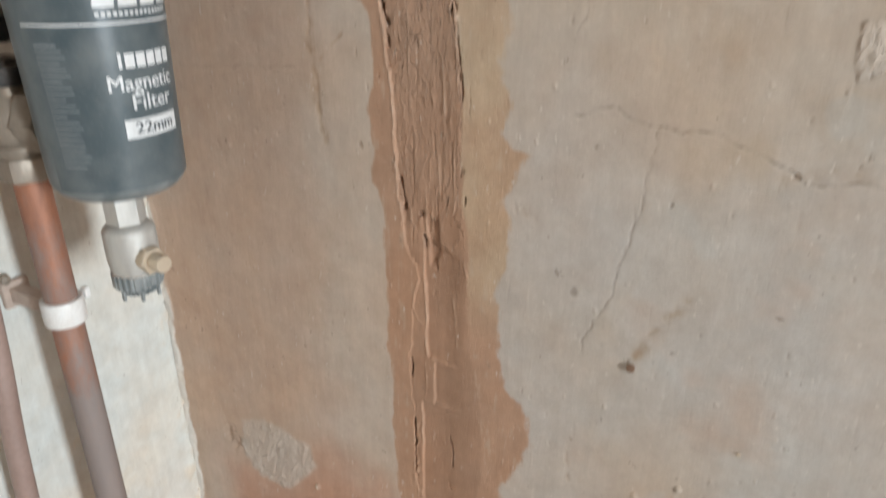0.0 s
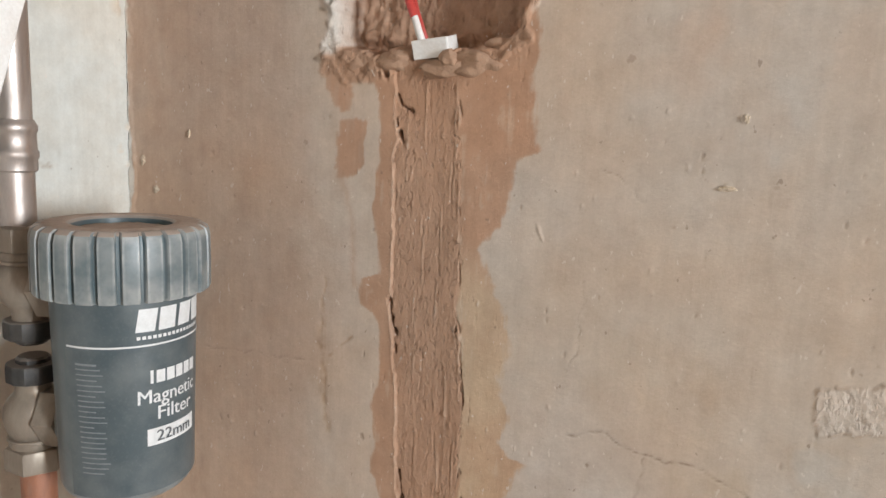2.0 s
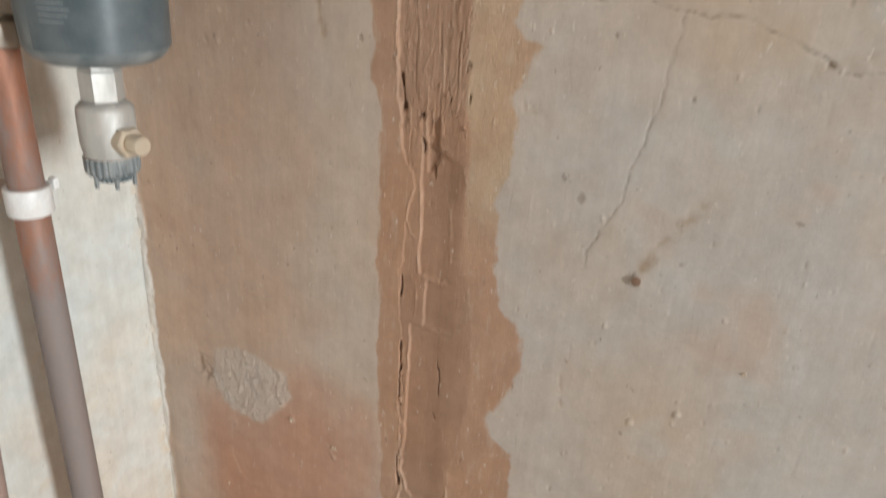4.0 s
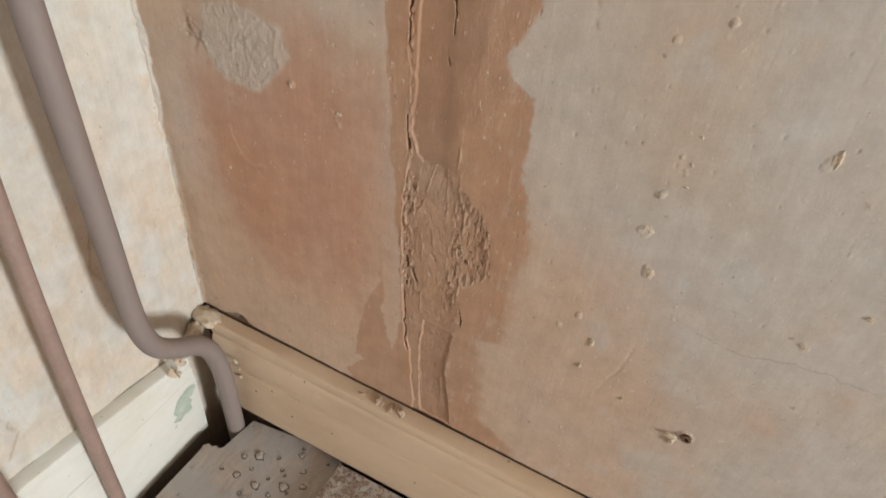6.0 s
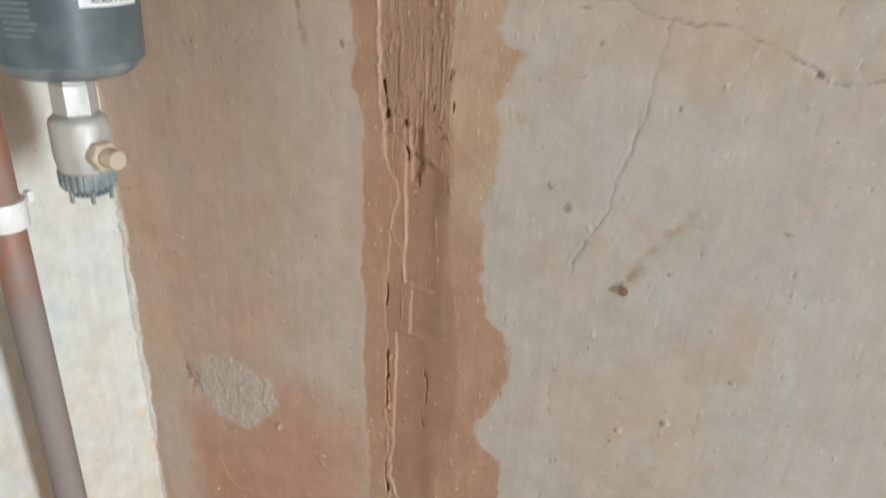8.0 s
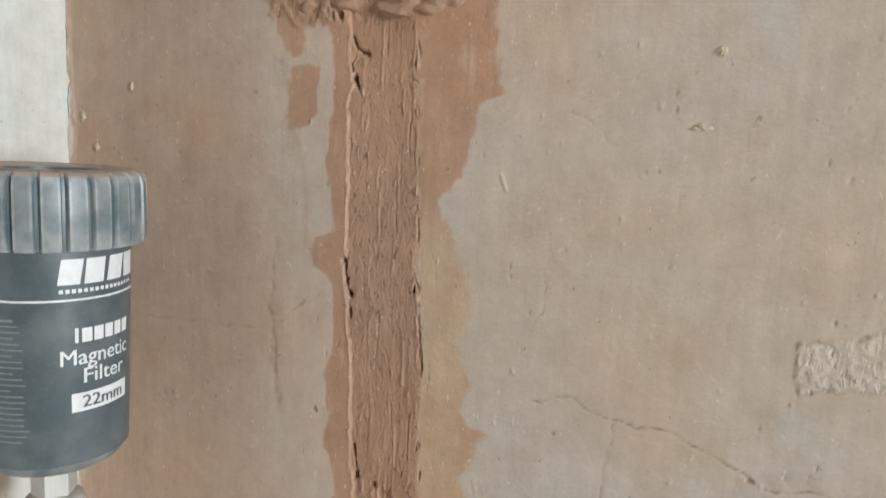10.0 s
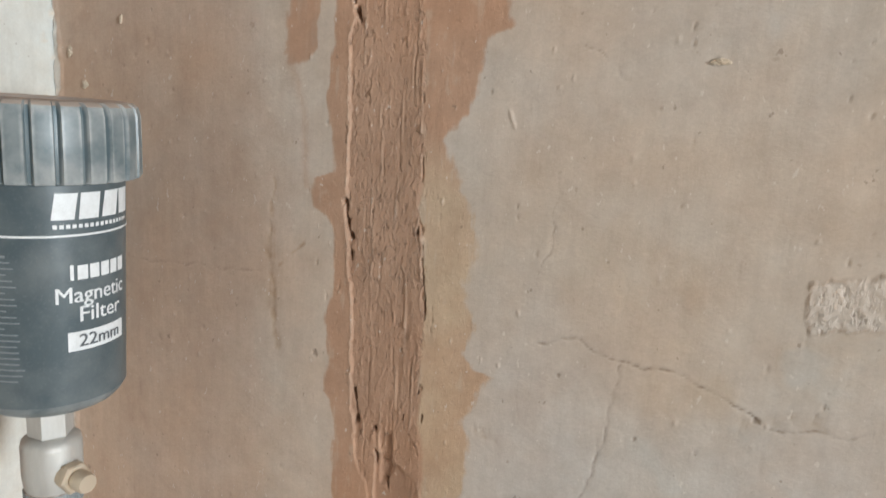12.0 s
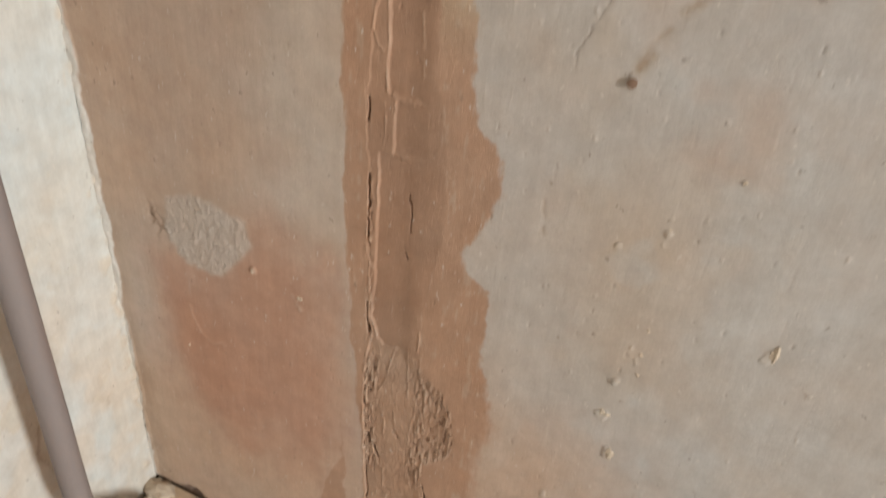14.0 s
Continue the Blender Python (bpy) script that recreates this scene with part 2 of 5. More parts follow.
COPPER = material("copper", dusted_copper)
PAINTED_PIPE = material("dusty_pipe", painted((0.33, 0.235, 0.20), (0.24, 0.165, 0.14), 0.5, 30, 0.0002))
STEEL_PIPE = material("tarnished_pipe", metal((0.52, 0.46, 0.42), (0.33, 0.28, 0.245), 0.35, 0.4))
BRASS = material("dusty_brass", metal((0.34, 0.295, 0.24), (0.22, 0.175, 0.135), 0.34, 0.50, metallic=0.6))
NICKEL = material("dull_nickel", metal((0.58, 0.565, 0.53), (0.46, 0.44, 0.40), 0.36, 0.45, metallic=0.6))
BRASS_TAP = material("pale_brass", metal((0.66, 0.56, 0.43), (0.54, 0.46, 0.36), 0.4, 0.3, metallic=0.6))
GREY_PLASTIC = material("slate_grey_plastic", plastic((0.064, 0.090, 0.100), (0.19, 0.20, 0.20), 0.34, 0.24))
GREY_CAP = material("grey_cap_plastic", plastic((0.080, 0.118, 0.132), (0.26, 0.26, 0.25), 0.40, 0.36, 0.9, 0.9))
DUST = material("pink_dust", painted((0.50, 0.40, 0.335), (0.36, 0.285, 0.235), 0.95, 150))
BLACK_PLASTIC = material("black_plastic", plastic((0.016, 0.015, 0.014), (0.10, 0.08, 0.065), 0.45, 0.3, 0.08, 0.35))
WHITE_PLASTIC = material("white_plastic", painted((0.80, 0.79, 0.77), (0.64, 0.58, 0.52), 0.4, 60, 0.0001))
WHITE_PRINT = material("white_print", painted((0.72, 0.73, 0.73), (0.58, 0.58, 0.57), 0.5, 200, 0.0))
GREY_PRINT = material("grey_print", painted((0.23, 0.25, 0.26), (0.16, 0.18, 0.19), 0.5, 200, 0.0))
RED_SLEEVE = material("red_sleeve", painted((0.55, 0.06, 0.05), (0.42, 0.10, 0.08), 0.4, 90, 0.0001))
WOOD = material("old_floorboard", board_wood)
EARTH = material("dark_subfloor", painted((0.025, 0.02, 0.016), (0.05, 0.04, 0.03), 0.95, 25))
# unseen room surfaces, kept dark and warm to hold bounced light down
PAINT_WALL = material("room_paint", painted((0.26, 0.175, 0.12), (0.20, 0.13, 0.09), 0.85, 6, 0.001))
CEILING = material("ceiling_paint", painted((0.34, 0.27, 0.21), (0.27, 0.21, 0.16), 0.9, 8, 0.001))
FRAME_PAINT = material("window_paint", painted((0.78, 0.77, 0.74), (0.66, 0.63, 0.58), 0.4, 20))


def glass_build(nt, bsdf):
    bsdf.inputs["Base Color"].default_value = (1, 1, 1, 1)
    bsdf.inputs["Roughness"].default_value = 0.02
    bsdf.inputs["Transmission Weight"].default_value = 1.0


GLASS = material("window_glass", glass_build)

# ---- mesh helpers ----


def part(name, bm, mat, parent=None, label="", smooth=None):
    """Links a bmesh as one mesh object, under a thing or a part. smooth: degrees up to which edges are shaded smooth."""
    me = bpy.data.meshes.new(name)
    bm.transform(Matrix.Scale(UNIT, 4))
    bmesh.ops.recalc_face_normals(bm, faces=bm.faces)
    if smooth:
        for f in bm.faces:
            f.smooth = True
        for e in bm.edges:
            e.smooth = len(e.link_faces) == 2 and e.calc_face_angle(0) < radians(smooth)
    bm.to_mesh(me)
    bm.free()
    me.materials.append(mat)
    ob = new(name, me)
    if parent:
        ob.parent = parent
        ob.matrix_parent_inverse = parent.matrix_world.inverted()
    if label:
        tagged(ob, label)
    return ob


def thing(name, where, label, category, group="", kind=""):
    ob = new(name)
    ob.empty_display_size = 0.02
    ob.matrix_world = Matrix.Translation(UNIT * Vector(where))
    bpy.context.view_layer.update()
    return tagged(ob, label, category, group, kind)


def box(x0, x1, y0, y1, z0, z1, bevel=0.0, segments=2):
    bm = bmesh.new()
    bmesh.ops.create_cube(bm, size=1.0, matrix=Matrix.LocRotScale(((x0 + x1) / 2, (y0 + y1) / 2, (z0 + z1) / 2), None, (x1 - x0, y1 - y0, z1 - z0)))
    if bevel:
        bmesh.ops.bevel(bm, geom=bm.edges[:], offset=bevel, segments=segments, affect="EDGES", profile=0.5)
    return bm


def lathe(profile, sides=32, m=None, shape=None, ends=True):
    """Turns (radius, height) rows round the z axis of m. shape: a factor on the radius by angle and row."""
    bm, rings = bmesh.new(), []
    for n, (r, z) in enumerate(profile):
        ring = []
        for k in range(sides):
            a = 2 * math.pi * k / sides
            rr = r * (shape(a, n) if shape else 1)
            ring.append(bm.verts.new((rr * math.cos(a), rr * math.sin(a), z)))
        rings.append(ring)
    for p, q in zip(rings, rings[1:]):
        for k in range(sides):
            bm.faces.new((p[k], p[(k + 1) % sides], q[(k + 1) % sides], q[k]))
    if ends:
        bm.faces.new(rings[0][::-1])
        bm.faces.new(rings[-1])
    if m is not None:
        bm.transform(m)
    return bm


def glide(points, per=10):
    """A smooth line through the points."""
    pts = [Vector(p) for p in points]
    pts = [2 * pts[0] - pts[1]] + pts + [2 * pts[-1] - pts[-2]]
    out = []
    for a, b, c, d in zip(pts, pts[1:], pts[2:], pts[3:]):
        for k in range(per):
            t = k / per
            out.append(0.5 * (2 * b + (c - a) * t + (2 * a - 5 * b + 4 * c - d) * t * t + (3 * b - a - 3 * c + d) * t**3))
    return out + [pts[-2]]


def tube(points, radius, sides=24):
    bm, rings, side = bmesh.new(), [], None
    for n, p in enumerate(points):
        ahead = (points[min(n + 1, len(points) - 1)] - points[max(n - 1, 0)]).normalized()
        side = (side - ahead * side.dot(ahead)).normalized() if side else ahead.orthogonal().normalized()
        up = ahead.cross(side)
        rings.append([bm.verts.new(p + radius * (math.cos(a) * side + math.sin(a) * up)) for a in (2 * math.pi * k / sides for k in range(sides))])
    for p, q in zip(rings, rings[1:]):
        for k in range(sides):
            bm.faces.new((p[k], p[(k + 1) % sides], q[(k + 1) % sides], q[k]))
    bm.faces.new(rings[0][::-1])
    bm.faces.new(rings[-1])
    return bm


def extrude_profile(profile, along, m):
    """A closed outline in (u, v), drawn out from 0 to along; m lays (u, along, v) into the world."""
    bm = bmesh.new()
    a = [bm.verts.new(m @ Vector((u, 0, v))) for u, v in profile]
    b = [bm.verts.new(m @ Vector((u, along, v))) for u, v in profile]
    bm.faces.new(a)
    bm.faces.new(b[::-1])
    for k in range(len(a)):
        n = (k + 1) % len(a)
        bm.faces.new((a[k], a[n], b[n], b[k]))
    return bm


def sheet(name, place, tint, mat, crumbly=None):
    """A wall face from arrays: place (rows, columns, 3), its base colour (rows, columns, 3) and how crumbly it is, 0 to 1."""
    rows, cols = place.shape[:2]
    index = np.arange(rows * cols).reshape(rows, cols)
    quads = np.stack([index[:-1, :-1], index[:-1, 1:], index[1:, 1:], index[1:, :-1]], -1).reshape(-1, 4)
    me = bpy.data.meshes.new(name)
    me.vertices.add(rows * cols)
    me.vertices.foreach_set("co", (UNIT * place).astype(np.float32).ravel())
    me.loops.add(quads.size)
    me.loops.foreach_set("vertex_index", quads.ravel().astype(np.int32))
    me.polygons.add(len(quads))
    me.polygons.foreach_set("loop_start", np.arange(0, quads.size, 4, dtype=np.int32))
    me.polygons.foreach_set("use_smooth", np.ones(len(quads), bool))
    me.update(calc_edges=True)
    layer = me.color_attributes.new("tint", "FLOAT_COLOR", "POINT")
    layer.data.foreach_set("color", np.concatenate([tint, (np.zeros((rows, cols)) if crumbly is None else crumbly)[..., None]], -1).astype(np.float32).ravel())
    me.materials.append(mat)
    return new(name, me)


# ---- the chased wall ----
GREY, TAN, BROWN, MUD = (0.525, 0.492, 0.462), (0.53, 0.435, 0.34), (0.455, 0.285, 0.188), (0.375, 0.228, 0.148)
ORANGE, OCHRE, CREAM, PINK = (0.50, 0.28, 0.185), (0.53, 0.40, 0.275), (0.74, 0.72, 0.67), (0.52, 0.37, 0.28)

# edges as (height, x): the stain's right and left edge, the chase's left and right edge
STAIN_R = [(0.99, 0.297), (0.955, 0.299), (0.9266, 0.2997), (0.9133, 0.3023), (0.9066, 0.3029), (0.9035, 0.2929), (0.8937, 0.2901), (0.8768, 0.2884), (0.8654, 0.2875),
           (0.8614, 0.281), (0.8512, 0.2739), (0.8415, 0.2794), (0.8271, 0.2827), (0.816, 0.2892), (0.8015, 0.2925), (0.7771, 0.2923), (0.7623, 0.2957), (0.7564, 0.2971),
           (0.7489, 0.2912), (0.7424, 0.2908), (0.7343, 0.2972), (0.7328, 0.3069), (0.7264, 0.3035), (0.7042, 0.2958), (0.69, 0.2991), (0.6749, 0.2996), (0.6584, 0.2963),
           (0.6444, 0.2926), (0.621, 0.295), (0.6031, 0.2952), (0.5823, 0.3005), (0.5737, 0.3095), (0.5635, 0.3141), (0.5467, 0.3176), (0.53, 0.3119), (0.516, 0.3038),
           (0.5012, 0.3005), (0.4885, 0.3027), (0.4799, 0.3194), (0.4551, 0.3202), (0.4229, 0.3182), (0.3931, 0.3308), (0.3742, 0.336), (0.3184, 0.3238), (0.2681, 0.3264),
           (0.2619, 0.3079), (0.2411, 0.3093), (0.2159, 0.3148), (0.1639, 0.3193), (0.1437, 0.3518)]
STAIN_L = [(0.96, 0.196), (0.931, 0.2072), (0.9163, 0.2062), (0.9014, 0.2059), (0.8802, 0.2044), (0.8617, 0.2042), (0.8433, 0.208), (0.8292, 0.2098), (0.8246, 0.1971),
           (0.8163, 0.1955), (0.8085, 0.1978), (0.8046, 0.2054), (0.7923, 0.2105), (0.7761, 0.2124), (0.7594, 0.2121), (0.7485, 0.2081), (0.7314, 0.2081), (0.7232, 0.21),
           (0.7122, 0.2075), (0.7016, 0.2072), (0.6975, 0.212), (0.6839, 0.2146), (0.6682, 0.2154), (0.6264, 0.2168), (0.5997, 0.2154), (0.5894, 0.2138), (0.5764, 0.2171),
           (0.5387, 0.2178), (0.5154, 0.218), (0.4786, 0.2194), (0.4437, 0.2227), (0.4051, 0.2239), (0.3855, 0.2269), (0.3536, 0.2292), (0.3021, 0.234), (0.2502, 0.236),
           (0.2, 0.228), (0.15, 0.228)]
CHASE_L = [(0.96, 0.214), (0.9369, 0.2173), (0.9209, 0.2171), (0.9108, 0.2201), (0.9019, 0.2171), (0.8899, 0.2167), (0.8719, 0.2173), (0.8566, 0.2178), (0.8348, 0.2175),
           (0.819, 0.2176), (0.8077, 0.2163), (0.8, 0.2186), (0.7775, 0.2208), (0.7646, 0.2226), (0.7484, 0.2246), (0.7315, 0.2247), (0.7111, 0.2254), (0.6976, 0.2269),
           (0.6875, 0.2282), (0.6709, 0.2296), (0.6581, 0.2324), (0.6523, 0.2374), (0.6423, 0.2392), (0.6312, 0.2369), (0.6228, 0.2352), (0.6035, 0.2337), (0.584, 0.2324),
           (0.5655, 0.2324), (0.5335, 0.2343), (0.5026, 0.2355), (0.4881, 0.2354), (0.4581, 0.237), (0.4301, 0.2369), (0.4111, 0.2387), (0.3963, 0.2364), (0.372, 0.2345),
           (0.3467, 0.2344), (0.3141, 0.2349), (0.2788, 0.2359), (0.2542, 0.2382), (0.2285, 0.2412), (0.2128, 0.2451), (0.188, 0.2477), (0.1497, 0.251), (0.1165, 0.2536)]
CHASE_R = [(0.96, 0.2535), (0.9343, 0.2553), (0.9063, 0.2572), (0.8777, 0.2585), (0.8485, 0.2615), (0.8275, 0.2613), (0.8092, 0.2619), (0.7848, 0.2649), (0.7601, 0.2683),
           (0.7407, 0.2676), (0.7208, 0.2665), (0.6978, 0.2681), (0.6818, 0.2709), (0.6532, 0.2728), (0.6287, 0.2727), (0.5997, 0.2757), (0.5753, 0.2805), (0.5416, 0.2834),
           (0.5045, 0.2859), (0.4476, 0.275), (0.4155, 0.2761), (0.4045, 0.2759), (0.3944, 0.2843), (0.3866, 0.2935), (0.3715, 0.3028), (0.3486, 0.3079), (0.3299, 0.3081),
           (0.3209, 0.3011), (0.3064, 0.2851), (0.2818, 0.2888), (0.2667, 0.2902), (0.2524, 0.2825), (0.2288, 0.2834), (0.2083, 0.2798), (0.1806, 0.2847), (0.1439, 0.2916),
           (0.1327, 0.2943)]
CRACKS = [[(0.3313, 0.7554), (0.349, 0.7607), (0.3704, 0.7554), (0.3827, 0.7526), (0.3952, 0.756), (0.4059, 0.7512), (0.4199, 0.7478), (0.4289, 0.7431), (0.435, 0.7401), (0.445, 0.737), (0.4569, 0.7399), (0.4697, 0.7411), (0.4778, 0.7431)],
          [(0.3713, 0.7536), (0.3706, 0.7317), (0.3681, 0.7106), (0.3619, 0.6846), (0.3598, 0.6634), (0.3514, 0.6426), (0.3457, 0.6296), (0.3463, 0.6214)],
          [(0.0591, 0.7584), (0.1149, 0.7622), (0.1632, 0.7664)],
          [(0.4301, 0.3615), (0.4611, 0.3531), (0.4821, 0.3523), (0.5027, 0.3596), (0.5239, 0.3625), (0.5545, 0.3615)],
          [(0.334, 0.8422), (0.333, 0.8236), (0.332, 0.8044), (0.3289, 0.7914)],
          [(0.34, 0.9), (0.352, 0.893), (0.36, 0.885)],
          [(0.06, 0.34), (0.066, 0.325), (0.072, 0.305), (0.078, 0.295)]]


def edge(rows, z):
    rows = sorted(rows)
    return np.interp(z, [r[0] for r in rows], [r[1] for r in rows])


def chased_wall():
    xs = np.concatenate([np.arange(0, .19, .00115), np.arange(.19, .325, .0005), np.arange(.325, .44, .0008), np.arange(.44, .505, .0007), np.arange(.505, .62, .00115), np.linspace(.62, ROOM_X, 30)])
    zs = np.concatenate([np.linspace(-0.12, .105, 12), np.arange(.108, 1.10, .00095), np.linspace(1.105, ROOM_Z, 24)])
    X, Z = np.meshgrid(xs, zs)
    near = step(0.70, 0.62, X)
    wob = fbm(X, Z, .02, .02, 3, 4) * .0035 + fbm(X, Z, .004, .006, 4, 2) * .0012 + fbm(X, Z, .0016, .0022, 6, 2) * .0006 + fbm(X, Z, .0013, .014, 5, 2) * .0014
    fine = fbm(X, Z, .006, .006, 8, 4)
    broad = fbm(X, Z, .14, .16, 11, 4)
    mid = fbm(X, Z, .03, .035, 15, 4)
    streak = fbm(X, Z, .003, .022, 21, 3)

    # stains
    tint = np.ones(X.shape + (3,)) * np.array(GREY)
    tint = mix(tint, TAN, np.clip(.45 + .7 * broad + .5 * step(.70, .86, Z) - .35 * step(.45, .25, Z) * step(.38, .5, X), 0, 1) * .75)
    tint = mix(tint, OCHRE, step(.25, .8, mid + broad * .7) * .28 * step(.33, .36, X))
    tint = mix(tint, (.53, .385, .285), np.clip(step(.37, .24, Z + .07 * mid + .06 * broad) * step(.56, .42, X + .05 * mid) + .5 * bump_at(X, Z, .37, .36, .06, .05), 0, 1) * (.85 + .2 * mid))
    tint = mix(tint, (.50, .50, .48), step(.15, .55, mid) * step(.36, .40, X) * .42)
    brown_left = step(.190, .105, X + .03 * mid + .02 * broad) * step(.38, .50, Z) * (.72 + .25 * mid)
    tint = mix(tint, (.485, .335, .245), np.clip(brown_left, 0, 1) * .85)
    tint = mix(tint, BROWN, np.clip(step(.09, .02, X + .04 * mid) * step(.45, .55, Z) * (.5 + .5 * mid), 0, 1) * .6)
    tint = mix(tint, PINK, np.clip(1.3 * bump_at(X, Z, .14, .28, .11, .17), 0, 1) * .75)
    tint = mix(tint, (.545, .405, .30), np.clip(step(.235, .21, X) * step(1.0, .80, Z + .08 * broad) * (.80 + .40 * broad + .2 * mid), 0, 1) * .72)
    tint = mix(tint, (.555, .475, .395), np.clip(step(.15, .185, X + .02 * mid) * step(.225, .21, X) * step(.38, .47, Z) * (.8 + .4 * mid), 0, 1) * .75)
    blot = [(.050, .412), (.09, .420), (.13, .440), (.165, .470), (.205, .46), (.216, .37), (.212, .27), (.20, .225), (.16, .22), (.10, .235), (.06, .28), (.042, .34), (.050, .412)]
    reach = line_gap(X, Z, blot) * (2 * in_shape(X, Z, blot[:-1]) - 1)
    tint = mix(tint, ORANGE, np.clip(step(-.042, .030, reach + .018 * mid + .016 * broad) * (.86 + .2 * broad), 0, 1))
    tint = mix(tint, (.575, .43, .32), np.clip(step(.26, .22, X) * step(.31, .20, Z + .04 * mid) * (.85 + .5 * mid), 0, 1) * .75)
    tint = mix(tint, (.56, .42, .315), np.clip(step(.30, .33, X) * step(.47, .38, X + .05 * mid) * step(.42, .33, Z + .05 * broad) * (.7 + .6 * mid), 0, 1) * .6)
    tint = mix(tint, (.42, .31, .22), step(.032, .008, X + .012 * mid) * step(.50, .40, Z) * .55)
    tint = mix(tint, (.56, .50, .44), bump_at(X, Z, .03, .36, .022, .06) * .6)
    tint = mix(tint, (.525, .47, .405), np.clip(step(.40, .52, X) * step(.62, .40, Z) + .4 * step(.3, .6, mid), 0, 1) * .55 * step(.33, .40, X))
    tint = mix(tint, (.54, .525, .50), np.clip(step(.36, .50, X + .05 * mid) * step(.78, .55, Z + .1 * broad) * step(.24, .40, Z + .06 * mid) * (.7 + .9 * broad + .5 * mid), 0, 1) * .6)
    tint = mix(tint, (.54, .41, .325), np.clip(step(.30, .75, fbm(X, Z, .055, .05, 25, 4) + .25 * mid), 0, 1) * step(.33, .37, X) * .55)
    tint = mix(tint, (.50, .385, .25), np.clip(step(.35, .8, fbm(X, Z, .045, .075, 27, 4)), 0, 1) * step(.33, .37, X) * step(.60, .75, Z) * .40)
    tint = mix(tint, (.54, .41, .30), np.clip(step(.83, .96, Z + .10 * broad) * step(.28, .32, X) * (.65 + .8 * broad + .4 * mid), 0, 1) * .62)
    sr, sl, cl, cr = edge(STAIN_R, Z) + wob, edge(STAIN_L, Z) + wob * .7, edge(CHASE_L, Z) + wob * .45 + fbm(X * 0, Z, 1, .006, 7, 3) * .0007, edge(CHASE_R, Z) + wob * .5 + fbm(X * 0, Z, 1, .006, 9, 3) * .0007
    stain = step(-.0012, .0012, X - sl) * step(.0022 + .006 * step(.42, .34, Z), -.0022 - .006 * step(.42, .34, Z), X - sr + .0022 * fine + .004 * mid * step(.45, .36, Z)) * step(1.16, 1.10, Z)
    light_side = step(.0, .003, X - cr) * step(.86, .82, Z) * step(.60, .66, Z)
    colour = mix(np.ones(X.shape + (3,)) * np.array(BROWN), OCHRE, np.clip(light_side * (.75 + .4 * mid), 0, 1))
    colour = mix(colour, TAN, np.clip(step(.35, .75, fine * .5 + streak), 0, 1) * .35)
    tint = tint * (1 - stain[..., None]) + colour * stain[..., None]
    flake = in_shape(X + wob, Z + wob, [(.1772, .917), (.199, .920), (.1975, .895), (.1931, .8887), (.1821, .8866), (.1769, .9033)])
    flake = np.maximum(flake, in_shape(X + wob, Z + wob, [(.169, .950), (.1855, .945), (.1875, .9338), (.1843, .9233), (.1788, .9217), (.1735, .9276)]))
    flake = np.maximum(flake, in_shape(X + wob, Z + wob * 2, [(.2137, .383), (.2153, .344), (.2166, .281), (.2047, .256), (.1925, .20), (.1888, .171), (.201, .173), (.1799, .148), (.1972, .120), (.25, .115), (.248, .188), (.2273, .206), (.219, .25)]))
    flake = np.maximum(flake, .45 * np.exp(-((line_gap(X + wob, Z, [(.1821, .885), (.1886, .8636), (.1914, .8416), (.192, .82)]) / .0022) ** 2)))
    tint = mix(tint, BROWN, soften(flake) * .95)
    tint = mix(tint, (.49, .40, .32), step(.6, 1.0, streak + .7) * .25 * step(.16, .175, X) * step(.205, .19, X) * step(.70, .75, Z))

    # the chase: recessed mud behind a sharp left edge, trowelled smooth in its lower half, crusty at its foot
    inside = step(-.0004, .0005, X - cl) * step(.0010, -.0010, X - cr) * step(.985, .965, Z)
    top = step(.645, .675, Z)
    low = step(.415, .405, Z)
    colour = mix(np.ones(X.shape + (3,)) * np.array(MUD), BROWN, np.clip(.46 + .55 * mid + .10 * streak + .2 * fine, 0, 1))
    colour = mix(colour, (.475, .30, .20), np.clip(top * (.75 + .5 * mid), 0, 1) * (.55 + .35 * step(.74, .88, Z)))
    colour = mix(colour, (.45, .30, .205), np.clip(low * (.75 + .6 * fine), 0, 1) * .7)
    tint = tint * (1 - inside[..., None]) + colour * inside[..., None]
    h = .0007 * broad + .00030 * mid + .00005 * fine
    d = X - cl
    h = h - .0013 * inside * step(.0, .016, cr - X) * (.35 + .65 * np.maximum(top, low))
    h = h + inside * top * ((.00006 + .00018 * step(.80, .74, Z)) * streak + .00012 * fine + .0024 * np.maximum(fbm(X, Z, .0017, .004, 31, 2) - .50, 0) - .0030 * np.maximum(fbm(X, Z, .0016, .0035, 35, 2) - .60, 0))
    # trowel drags down the upper chase; lit crests and shaded grooves are painted in too
    rng = np.random.RandomState(19)
    for k in range(34):
        cx, cz, ln = rng.uniform(.006, .042), rng.uniform(.665, .94), rng.uniform(.006, .024)
        bend = .05 * rng.uniform(-1, 1)
        drag = np.exp(-(((X - np.interp(cz, [.66, .94], [.228, .216]) - cx + bend * (Z - cz) + wob * .25) / .00050) ** 2)) * step(ln, ln * .6, np.abs(Z - cz + .006 * fine)) * inside
        h = h + (.00036 if k % 3 else -.00040) * drag
        tint = mix(tint, (.57, .43, .32) if k % 3 else (.29, .175, .115), drag * (.26 if k % 3 else .20))
    # crust of the foot: torn flakes down both sides, smoother between
    near_left, near_right = step(.015, .006, d) * step(-.004, .0, d), step(.2695, .276, X + wob)
    crust = np.clip(near_left + .8 * near_right, .10, 1) * step(.270, .288, Z + .01 * mid) * step(.415, .385, Z)
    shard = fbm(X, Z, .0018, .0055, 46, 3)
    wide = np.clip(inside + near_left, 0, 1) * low
